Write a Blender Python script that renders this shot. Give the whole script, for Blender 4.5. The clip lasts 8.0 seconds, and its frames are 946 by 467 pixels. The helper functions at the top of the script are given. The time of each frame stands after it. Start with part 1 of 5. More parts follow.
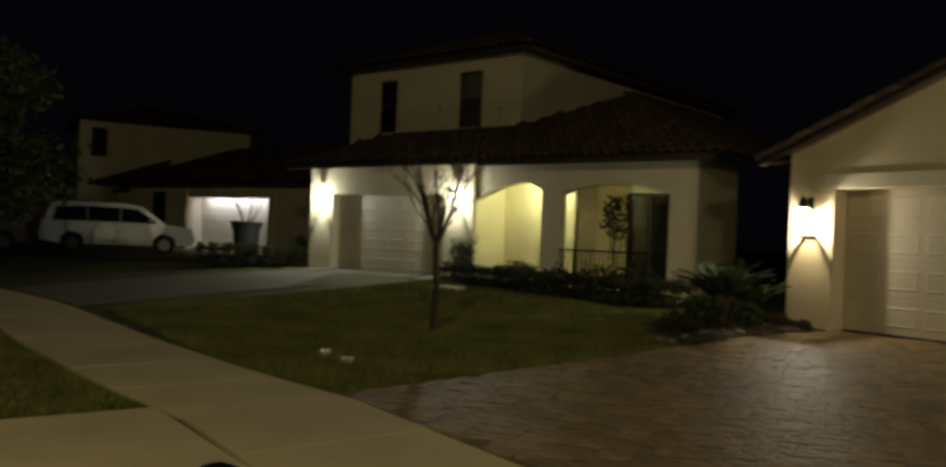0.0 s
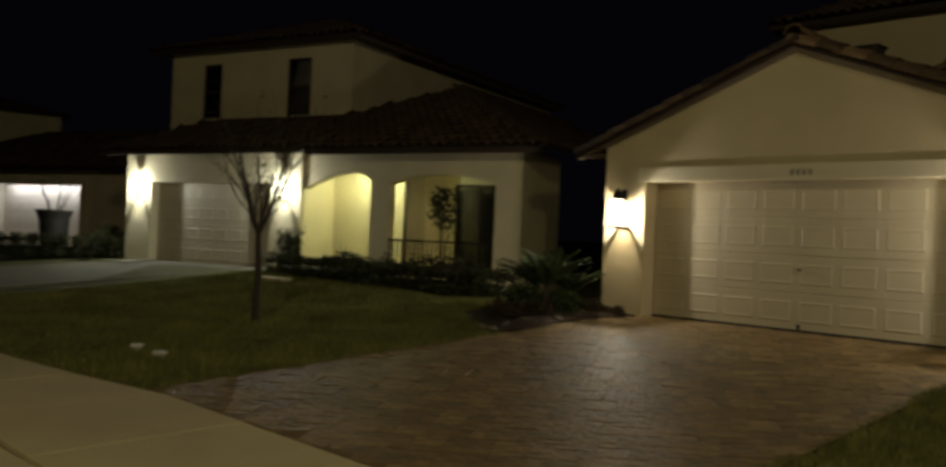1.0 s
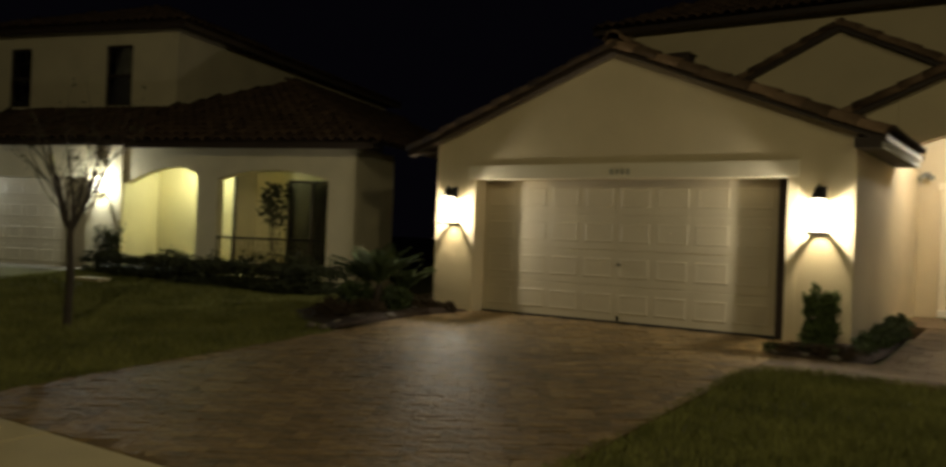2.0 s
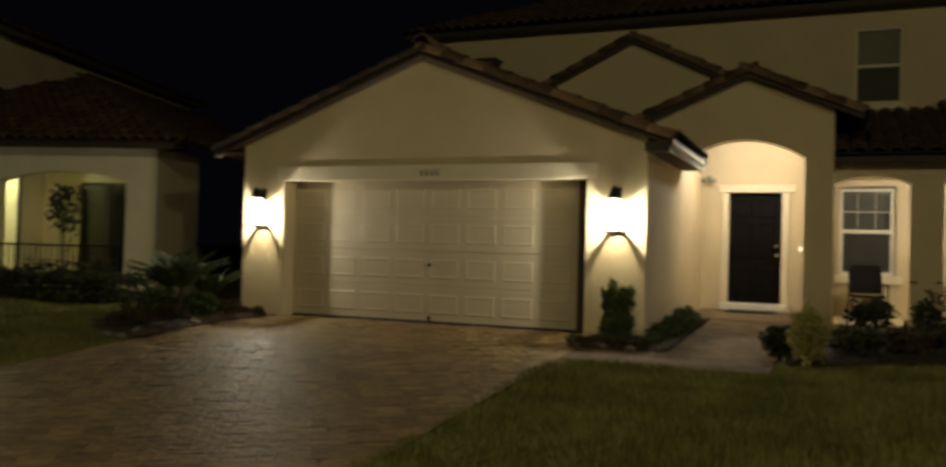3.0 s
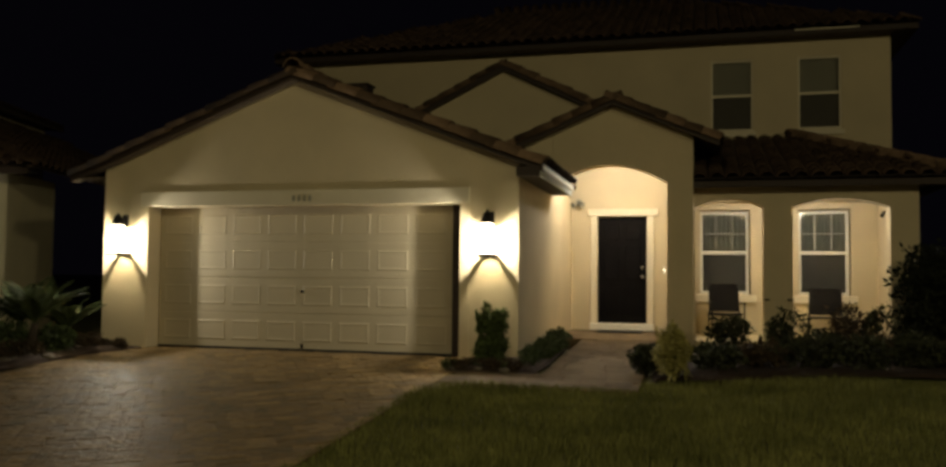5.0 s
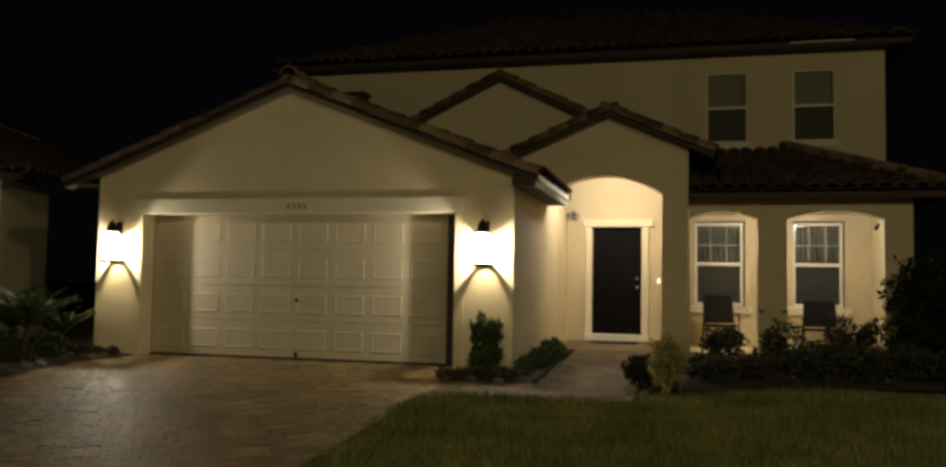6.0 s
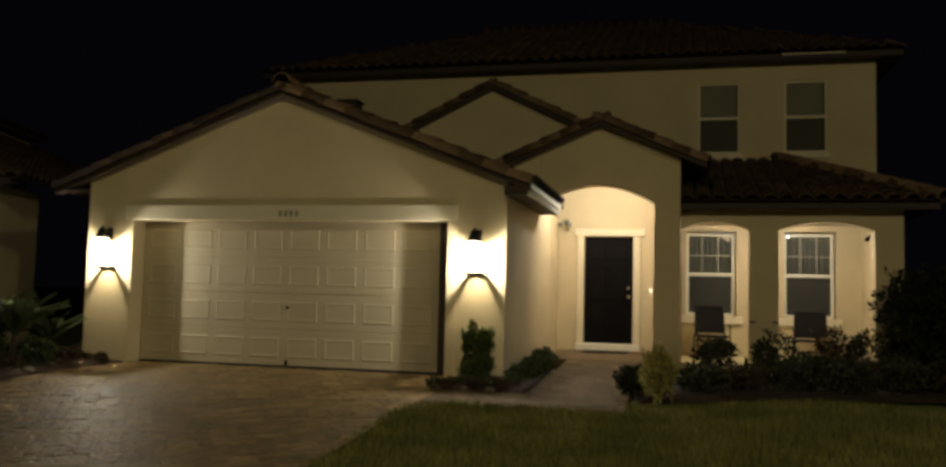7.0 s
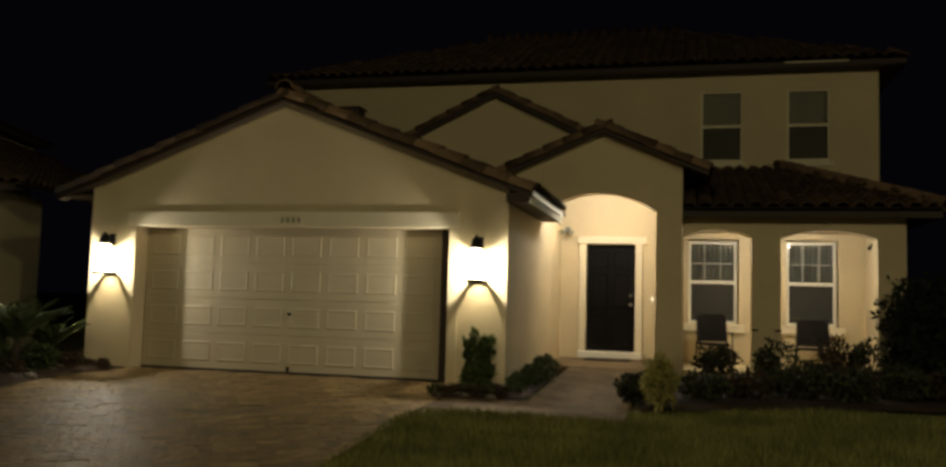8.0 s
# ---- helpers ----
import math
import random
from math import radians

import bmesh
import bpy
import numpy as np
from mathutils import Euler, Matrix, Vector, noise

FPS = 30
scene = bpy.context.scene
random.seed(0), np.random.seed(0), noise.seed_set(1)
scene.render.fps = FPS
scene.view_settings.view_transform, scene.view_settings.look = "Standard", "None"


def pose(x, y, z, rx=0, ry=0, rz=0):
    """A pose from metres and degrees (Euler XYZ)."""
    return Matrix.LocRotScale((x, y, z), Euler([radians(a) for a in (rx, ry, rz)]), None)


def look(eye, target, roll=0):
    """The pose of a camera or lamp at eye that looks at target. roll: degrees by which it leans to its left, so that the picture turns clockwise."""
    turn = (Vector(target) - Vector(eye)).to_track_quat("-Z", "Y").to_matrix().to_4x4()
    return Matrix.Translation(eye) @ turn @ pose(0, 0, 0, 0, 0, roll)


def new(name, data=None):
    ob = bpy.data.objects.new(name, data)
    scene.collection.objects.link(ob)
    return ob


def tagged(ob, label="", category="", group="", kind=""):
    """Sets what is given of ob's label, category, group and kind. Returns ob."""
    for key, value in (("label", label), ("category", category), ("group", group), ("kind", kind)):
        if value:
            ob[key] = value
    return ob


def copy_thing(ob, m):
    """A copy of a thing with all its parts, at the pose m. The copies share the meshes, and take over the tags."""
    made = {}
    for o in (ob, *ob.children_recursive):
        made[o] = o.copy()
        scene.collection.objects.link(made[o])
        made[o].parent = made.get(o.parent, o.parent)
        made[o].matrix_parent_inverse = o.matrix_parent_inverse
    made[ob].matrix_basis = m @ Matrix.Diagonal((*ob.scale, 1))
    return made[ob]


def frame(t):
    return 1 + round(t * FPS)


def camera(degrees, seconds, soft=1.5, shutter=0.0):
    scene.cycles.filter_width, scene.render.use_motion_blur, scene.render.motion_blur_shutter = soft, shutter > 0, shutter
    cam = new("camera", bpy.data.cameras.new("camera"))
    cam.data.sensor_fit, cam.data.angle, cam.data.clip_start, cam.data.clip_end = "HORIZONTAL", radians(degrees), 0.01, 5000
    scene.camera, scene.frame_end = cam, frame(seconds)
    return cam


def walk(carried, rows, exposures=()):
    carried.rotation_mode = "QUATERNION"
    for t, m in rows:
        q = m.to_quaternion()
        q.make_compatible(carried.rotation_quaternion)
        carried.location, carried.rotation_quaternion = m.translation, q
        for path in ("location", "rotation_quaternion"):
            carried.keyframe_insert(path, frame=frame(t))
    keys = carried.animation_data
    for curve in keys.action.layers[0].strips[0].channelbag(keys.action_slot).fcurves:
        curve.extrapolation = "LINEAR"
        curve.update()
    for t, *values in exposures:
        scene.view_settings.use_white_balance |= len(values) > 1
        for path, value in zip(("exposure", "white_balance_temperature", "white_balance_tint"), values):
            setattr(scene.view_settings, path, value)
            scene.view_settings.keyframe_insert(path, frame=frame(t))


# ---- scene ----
cam = camera(56.9, 8.0, soft=3.0, shutter=0.5)
# the way of the carried camera: seconds, eye, target, lean
PATH = [
    (0, (7.791, -11.677, 1.199), (6.13, -10.563, 1.207), 2.3),
    (0.5, (7.851, -11.619, 1.192), (6.299, -10.358, 1.193), 2.3),
    (1, (7.875, -11.572, 1.176), (6.453, -10.166, 1.18), 2.4),
    (1.5, (7.924, -11.545, 1.2), (6.63, -10.02, 1.206), 2.3),
    (3, (8.046, -11.506, 1.131), (7.273, -9.662, 1.167), 1.5),
    (3.5, (8.035, -11.509, 1.11), (7.438, -9.601, 1.167), 0.7),
    (4, (8.006, -11.539, 1.114), (7.504, -9.604, 1.186), 0.5),
    (4.5, (8.072, -11.523, 1.119), (7.566, -9.59, 1.205), 0.5),
    (6, (8.058, -11.504, 1.117), (7.566, -9.57, 1.239), 1.0),
    (6.5, (8.061, -11.498, 1.107), (7.579, -9.562, 1.24), 1.2),
    (7, (8.042, -11.489, 1.125), (7.569, -9.551, 1.266), 1.4),
    (7.5, (8.068, -11.494, 1.115), (7.593, -9.558, 1.265), 1.6),
    (8, (8.067, -11.489, 1.126), (7.586, -9.554, 1.283), 1.6),
]
walk(cam, [(t, look(eye, target, lean)) for t, eye, target, lean in PATH],
     exposures=[(0, -0.08), (1.0, -0.12), (1.7, -0.10), (3.0, 0.0), (8.0, 0.0)])

# ---------------------------------------------------------------- night sky and light
world = bpy.data.worlds.new("night_sky")
scene.world = world
world.use_nodes = True
sky = world.node_tree.nodes["Background"]
sky.inputs["Color"].default_value = (0.42, 0.36, 0.62, 1)
sky.inputs["Strength"].default_value = 0.003

WARM = (1.0, 0.80, 0.44)
LANTERN_W, PORCH_W, STREET_W, FAR_STREET_W = 74.0, 24.0, 980.0, 1650.0


def lamp(name, kind, place, watts, colour=WARM, size=0.04):
    data = bpy.data.lights.new(name, kind)
    data.energy, data.color = watts, colour
    if kind == "AREA":
        data.size = size
    else:
        data.shadow_soft_size = size
    ob = new(name, data)
    ob.location = place
    return ob


# the street lamp stands behind the camera, over the kerb
lamp("street_light", "POINT", (7.4, -15.0, 7.6), STREET_W, (1.0, 0.865, 0.49), 0.25)
# the next one along the street, to the east
lamp("far_street_light", "POINT", (26.0, -21.0, 8.5), FAR_STREET_W, (1.0, 0.865, 0.49), 0.25)


# ---------------------------------------------------------------- materials
def material(name, colour, rough=0.8, spread=0.25, scale=4.0, fine=60.0, bump=0.2, metal=0.0, tint=None, each=0.0, distance=0.01, spec=0.5, band=(0.3, 0.72), sheen=0.12):
    """A surface that varies at two scales, with relief; each: how far single pieces differ."""
    m = bpy.data.materials.new(name)
    m.use_nodes = True
    n, link = m.node_tree.nodes, m.node_tree.links.new
    b = n["Principled BSDF"]
    b.inputs["Metallic"].default_value = metal
    b.inputs["Specular IOR Level"].default_value = spec
    where = n.new("ShaderNodeTexCoord")
    big, small = n.new("ShaderNodeTexNoise"), n.new("ShaderNodeTexNoise")
    for tex, s, d in ((big, scale, 4), (small, fine, 5)):
        tex.inputs["Scale"].default_value = s
        tex.inputs["Detail"].default_value = d
        link(where.outputs["Object"], tex.inputs["Vector"])
    ramp = n.new("ShaderNodeValToRGB")
    lo = [c * (1 - spread) for c in colour]
    hi = list(tint) if tint else [min(1, c * (1 + spread)) for c in colour]
    ramp.color_ramp.elements[0].position, ramp.color_ramp.elements[1].position = band
    ramp.color_ramp.elements[0].color, ramp.color_ramp.elements[1].color = (*lo, 1), (*hi, 1)
    add = n.new("ShaderNodeMath")
    add.operation = "MULTIPLY_ADD"
    add.inputs[1].default_value = 0.35
    link(small.outputs["Fac"], add.inputs[0])
    scaled = n.new("ShaderNodeMath")
    scaled.operation = "MULTIPLY"
    scaled.inputs[1].default_value = 0.65
    link(big.outputs["Fac"], scaled.inputs[0])
    link(scaled.outputs[0], add.inputs[2])
    link(add.outputs[0], ramp.inputs["Fac"])
    out = ramp.outputs["Color"]
    if each:
        info = n.new("ShaderNodeObjectInfo")
        isle = n.new("ShaderNodeNewGeometry")
        both = n.new("ShaderNodeMath")
        both.operation = "ADD"
        link(info.outputs["Random"], both.inputs[0])
        link(isle.outputs["Random Per Island"], both.inputs[1])
        part_of = n.new("ShaderNodeMath")
        part_of.operation = "FRACT"
        link(both.outputs[0], part_of.inputs[0])
        span = n.new("ShaderNodeMapRange")
        span.inputs["To Min"].default_value, span.inputs["To Max"].default_value = 1 - each, 1 + each
        link(part_of.outputs[0], span.inputs["Value"])
        hsv = n.new("ShaderNodeHueSaturation")
        link(span.outputs[0], hsv.inputs["Value"])
        link(out, hsv.inputs["Color"])
        out = hsv.outputs["Color"]
    link(out, b.inputs["Base Color"])
    rr = n.new("ShaderNodeMapRange")
    rr.inputs["To Min"].default_value, rr.inputs["To Max"].default_value = max(0.03, rough - sheen), min(1, rough + sheen * 0.85)
    link(big.outputs["Fac"], rr.inputs["Value"])
    link(rr.outputs[0], b.inputs["Roughness"])
    if bump:
        bp = n.new("ShaderNodeBump")
        bp.inputs["Strength"].default_value, bp.inputs["Distance"].default_value = bump, distance
        link(small.outputs["Fac"], bp.inputs["Height"])
        link(bp.outputs[0], b.inputs["Normal"])
    return m


def glowing(name, colour, strength):
    m = bpy.data.materials.new(name)
    m.use_nodes = True
    b = m.node_tree.nodes["Principled BSDF"]
    b.inputs["Emission Color"].default_value = (*colour, 1)
    b.inputs["Emission Strength"].default_value = strength
    b.inputs["Base Color"].default_value = (0.9, 0.88, 0.8, 1)
    return m


def clear_glass(name, tint, rough=0.02):
    m = bpy.data.materials.new(name)
    m.use_nodes = True
    n, link = m.node_tree.nodes, m.node_tree.links.new
    out = n["Material Output"]
    n.remove(n["Principled BSDF"])
    see, shine, mix, fres = n.new("ShaderNodeBsdfTransparent"), n.new("ShaderNodeBsdfGlossy"), n.new("ShaderNodeMixShader"), n.new("ShaderNodeFresnel")
    see.inputs["Color"].default_value = (*tint, 1)
    shine.inputs["Roughness"].default_value = rough
    fres.inputs["IOR"].default_value = 1.5
    link(fres.outputs[0], mix.inputs[0])
    link(see.outputs[0], mix.inputs[1])
    link(shine.outputs[0], mix.inputs[2])
    link(mix.outputs[0], out.inputs["Surface"])
    return m


STUCCO = material("cream_stucco", (0.62, 0.52, 0.33), 0.9, 0.10, 1.3, 55, 0.55, distance=0.012)
STUCCO_N = material("tan_stucco", (0.67, 0.595, 0.40), 0.9, 0.12, 1.3, 55, 0.5, distance=0.012)
TRIM = material("painted_trim", (0.74, 0.66, 0.48), 0.7, 0.06, 2, 70, 0.15)
DOORPAINT = material("garage_door_paint", (0.53, 0.46, 0.32), 0.55, 0.07, 2.2, 80, 0.12)
WHITE = material("white_vinyl", (0.80, 0.77, 0.66), 0.45, 0.05, 3, 80, 0.06)
TILE = material("clay_roof_tile", (0.066, 0.040, 0.025), 0.85, 0.3, 3, 40, 0.4, tint=(0.115, 0.074, 0.047), each=0.3, spec=0.25)
RAKETILE = material("rake_clay_tile", (0.10, 0.058, 0.033), 0.8, 0.35, 3.2, 45, 0.4, tint=(0.24, 0.16, 0.098), each=0.6, spec=0.3)
FASCIA = material("brown_fascia_board", (0.038, 0.024, 0.016), 0.7, 0.25, 3, 50, 0.2)
SOFFIT = material("soffit_board", (0.085, 0.062, 0.040), 0.8, 0.15, 3, 50, 0.15)
BLACKDOOR = material("black_painted_door", (0.006, 0.005, 0.005), 0.55, 0.3, 3, 60, 0.08, spec=0.06)
IRON = material("dark_iron", (0.02, 0.018, 0.016), 0.45, 0.3, 6, 80, 0.2, metal=0.7)
BRASS = material("satin_nickel", (0.55, 0.50, 0.42), 0.3, 0.1, 6, 80, 0.05, metal=1.0)
RUBBER = material("black_rubber", (0.02, 0.02, 0.018), 0.75, 0.2, 6, 80, 0.15)
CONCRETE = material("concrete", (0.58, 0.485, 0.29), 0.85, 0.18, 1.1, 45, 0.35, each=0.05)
# pale concrete with the dimness of the farther driveways put into its colour
NCONCRETE = material("dimmed_driveway_concrete", (0.165, 0.15, 0.11), 0.85, 0.18, 0.8, 45, 0.3, each=0.04)
PAVER = material("tumbled_paver", (0.155, 0.100, 0.041), 0.58, 0.3, 4.6, 12, 0.9, tint=(0.335, 0.224, 0.098), each=0.26, distance=0.03, spec=0.22, band=(0.30, 0.70), sheen=0.26)
WALKPAVER = material("walk_paver", (0.115, 0.078, 0.042), 0.8, 0.3, 3.0, 40, 0.5, tint=(0.225, 0.16, 0.09), each=0.2, spec=0.15)
SAND = material("joint_sand", (0.16, 0.103, 0.042), 0.95, 0.25, 3, 60, 0.5)
GRASS_SOIL = material("lawn_soil", (0.085, 0.082, 0.026), 0.95, 0.35, 1.4, 30, 0.8, tint=(0.14, 0.134, 0.043), distance=0.03)
BLADE = material("grass_blade", (0.150, 0.164, 0.045), 0.75, 0.35, 1.4, 20, 0.0, tint=(0.295, 0.29, 0.09), each=0.35, spec=0.2)
LEAFT = material("street_tree_leaf", (0.06, 0.072, 0.03), 0.7, 0.35, 3, 40, 0.1, each=0.5, spec=0.2)
# green leaf coloured lighter, for the lantern light on the pier shrub
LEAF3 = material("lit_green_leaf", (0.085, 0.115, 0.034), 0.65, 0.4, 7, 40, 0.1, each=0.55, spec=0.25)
MULCH = material("bark_mulch", (0.045, 0.026, 0.016), 0.95, 0.4, 9, 60, 0.9, distance=0.03)
ROAD = material("asphalt", (0.05, 0.048, 0.044), 0.9, 0.25, 2, 90, 0.5)
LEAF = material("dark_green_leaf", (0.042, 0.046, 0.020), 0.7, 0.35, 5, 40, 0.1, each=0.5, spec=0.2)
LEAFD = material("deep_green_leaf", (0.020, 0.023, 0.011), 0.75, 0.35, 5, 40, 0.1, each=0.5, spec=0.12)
LEAF2 = material("mid_green_leaf", (0.058, 0.080, 0.028), 0.65, 0.35, 5, 40, 0.1, each=0.5, spec=0.25)
LEAFY = material("yellow_green_leaf", (0.36, 0.32, 0.09), 0.6, 0.3, 5, 40, 0.1, each=0.35)
LEAFR = material("reddish_leaf", (0.062, 0.042, 0.022), 0.7, 0.35, 5, 40, 0.1, each=0.5, spec=0.2)
BARK = material("grey_brown_bark", (0.055, 0.042, 0.03), 0.9, 0.35, 7, 50, 0.7)
ROCK = material("pale_bed_stone", (0.13, 0.11, 0.085), 0.85, 0.3, 7, 40, 0.6, each=0.35)
BLIND = material("white_window_blind", (0.58, 0.58, 0.47), 0.8, 0.08, 4, 60, 0.1)
DARKROOM = material("dark_insect_screen", (0.085, 0.078, 0.062), 0.8, 0.15, 4, 300, 0.1)
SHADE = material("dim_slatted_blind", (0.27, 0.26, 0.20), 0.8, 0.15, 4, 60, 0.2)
WICKER = material("dark_chair_weave", (0.012, 0.010, 0.009), 0.8, 0.3, 6, 120, 0.5, spec=0.2)
CARPAINT = material("white_car_paint", (0.68, 0.66, 0.60), 0.25, 0.03, 2, 30, 0.0)
DIMPAINT = material("dusty_tan_car_paint", (0.16, 0.13, 0.10), 0.3, 0.1, 2, 30, 0.0)
CARGLASS = material("dark_car_glass", (0.012, 0.012, 0.014), 0.06, 0.1, 2, 30, 0.0)
TYRE = material("tyre_rubber", (0.02, 0.02, 0.02), 0.85, 0.2, 8, 60, 0.3)
RIM = material("alloy_rim", (0.16, 0.16, 0.155), 0.45, 0.1, 6, 60, 0.0, metal=1.0)
REDLENS = material("red_tail_lens", (0.25, 0.02, 0.02), 0.15, 0.1, 4, 60, 0.0)
POT = material("dark_planter", (0.03, 0.027, 0.022), 0.7, 0.3, 5, 60, 0.3)
BULB = glowing("lit_bulb", (1.0, 0.86, 0.55), 60.0)
GLOWGLASS = glowing("lit_frosted_glass", (1.0, 0.92, 0.72), 3.0)
BELL = glowing("lit_bell_button", (1.0, 0.80, 0.55), 6.0)
CANLENS = glowing("lit_can_lens", (1.0, 0.88, 0.62), 20.0)
PANE = clear_glass("window_glass", (0.9, 0.9, 0.88))
SMOKED = clear_glass("smoked_base_glass", (0.70, 0.68, 0.63))
DARKPANE = material("dark_window_pane", (0.014, 0.012, 0.009), 0.12, 0.2, 3, 30, 0.0)
BLACKGLOSS = material("black_glossy_cap", (0.008, 0.008, 0.01), 0.18, 0.2, 5, 40, 0.0)


# ---------------------------------------------------------------- building helpers
def mesh_of(bm, name, mat, smooth=False):
    bmesh.ops.recalc_face_normals(bm, faces=bm.faces[:])
    me = bpy.data.meshes.new(name)
    bm.to_mesh(me)
    bm.free()
    for m in mat if isinstance(mat, (list, tuple)) else [mat]:
        me.materials.append(m)
    if smooth:
        me.shade_smooth()
    return me


def part(name, bm, mat, parent, label="", smooth=False):
    """Links a bmesh as one mesh object under a thing or a part."""
    ob = new(name, mesh_of(bm, name, mat, smooth))
    ob.parent = parent
    return tagged(ob, label)


def thing(name, label, category, m=None, group="", kind=""):
    ob = new(name)
    ob.empty_display_size = 0.2
    if m is not None:
        ob.matrix_basis = m
    return tagged(ob, label, category, group, kind)


def single(name, bm, mat, label, category, group="", kind="", m=None, smooth=False):
    ob = new(name, mesh_of(bm, name, mat, smooth))
    if m is not None:
        ob.matrix_basis = m
    return tagged(ob, label, category, group, kind)


def box(x0, x1, y0, y1, z0, z1, bevel=0.0, bm=None, seg=1):
    own = bmesh.new()
    bmesh.ops.create_cube(own, size=1)
    for v in own.verts:
        v.co = Vector((x0 + (v.co.x + 0.5) * (x1 - x0), y0 + (v.co.y + 0.5) * (y1 - y0), z0 + (v.co.z + 0.5) * (z1 - z0)))
    if bevel:
        bmesh.ops.bevel(own, geom=own.edges[:], offset=bevel, segments=seg, affect="EDGES", profile=0.5)
    if bm is None:
        return own
    return join(bm, own)


def join(bm, other, m=None):
    if m is not None:
        other.transform(m)
    me = bpy.data.meshes.new("joined")
    other.to_mesh(me)
    other.free()
    bm.from_mesh(me)
    bpy.data.meshes.remove(me)
    return bm


def tube(a, b, r0, r1=None, n=10, bm=None, caps=True):
    a, b = Vector(a), Vector(b)
    own = bmesh.new()
    bmesh.ops.create_cone(own, cap_ends=caps, segments=n, radius1=r0, radius2=r0 if r1 is None else r1, depth=(b - a).length)
    own.transform(Matrix.Translation((a + b) / 2) @ (b - a).to_track_quat("Z", "Y").to_matrix().to_4x4())
    return own if bm is None else join(bm, own)


def ball(c, r, bm=None, n=12, squash=1.0):
    own = bmesh.new()
    bmesh.ops.create_uvsphere(own, u_segments=n, v_segments=max(6, n // 2 + 2), radius=r)
    own.transform(Matrix.Translation(c) @ Matrix.Diagonal((1, 1, squash, 1)))
    return own if bm is None else join(bm, own)


def lathe(profile, n=20, c=(0, 0, 0)):
    bm = bmesh.new()
    rings = []
    for r, z in profile:
        rings.append([bm.verts.new((c[0] + r * math.cos(2 * math.pi * k / n), c[1] + r * math.sin(2 * math.pi * k / n), c[2] + z)) for k in range(n)])
    for a, b in zip(rings, rings[1:]):
        for k in range(n):
            bm.faces.new((a[k], a[(k + 1) % n], b[(k + 1) % n], b[k]))
    bm.faces.new(rings[0])
    bm.faces.new(rings[-1])
    return bm


def slab(outline, holes, y0, y1):
    """A wall in the plane of x and z with openings right through it, from y0 to y1."""
    bm = bmesh.new()
    edges = []
    for loop in (outline, *holes):
        vs = [bm.verts.new((x, y0, z)) for x, z in loop]
        edges += [bm.edges.new((vs[k], vs[(k + 1) % len(vs)])) for k in range(len(vs))]
    bmesh.ops.triangle_fill(bm, use_beauty=True, use_dissolve=False, edges=edges)
    made = bmesh.ops.extrude_face_region(bm, geom=bm.faces[:])
    bmesh.ops.translate(bm, verts=[v for v in made["geom"] if isinstance(v, bmesh.types.BMVert)], vec=(0, y1 - y0, 0))
    return bm


def arch(x0, x1, z0, spring, top, n=14):
    pts = [(x0, z0)]
    for k in range(n + 1):
        f = k / n
        pts.append((x0 + (x1 - x0) * f, spring + (top - spring) * (1 - (2 * f - 1) ** 2)))
    return pts + [(x1, z0)]


def rect(x0, x1, z0, z1):
    return [(x0, z0), (x0, z1), (x1, z1), (x1, z0)]


def sheet(points, thick, bm=None):
    """A flat slab over a polygon, thick metres straight down."""
    own = bmesh.new()
    f = own.faces.new([own.verts.new(p) for p in points])
    made = bmesh.ops.extrude_face_region(own, geom=[f])
    bmesh.ops.translate(own, verts=[v for v in made["geom"] if isinstance(v, bmesh.types.BMVert)], vec=(0, 0, -thick))
    return own if bm is None else join(bm, own)


def barrel(length, r0, r1, n=5, rise=0.75):
    """One clay tile: a tapered half pipe with its thickness, along +y, its hollow side down."""
    bm = bmesh.new()
    rings = []
    for y, r in ((0, r0), (length, r1)):
        for rr in (r, r * 0.84):
            rings.append([bm.verts.new((rr * math.cos(math.pi * k / n), y, rise * rr * math.sin(math.pi * k / n))) for k in range(n + 1)])
    o0, i0, o1, i1 = rings
    for k in range(n):
        bm.faces.new((o0[k], o0[k + 1], o1[k + 1], o1[k]))
        bm.faces.new((o0[k], o0[k + 1], i0[k + 1], i0[k]))
    return bm


TILE_MESH = mesh_of(barrel(0.42, 0.118, 0.098), "roof_tile", TILE, True)
RAKE_MESH = mesh_of(barrel(0.46, 0.145, 0.128, 7, 1.0), "rake_tile", RAKETILE, True)


def inside(p, poly):
    hit = False
    for k in range(len(poly)):
        (ax, ay), (bx, by) = poly[k], poly[k - 1]
        if (ay > p[1]) != (by > p[1]) and p[0] < (bx - ax) * (p[1] - ay) / (by - ay) + ax:
            hit = not hit
    return hit


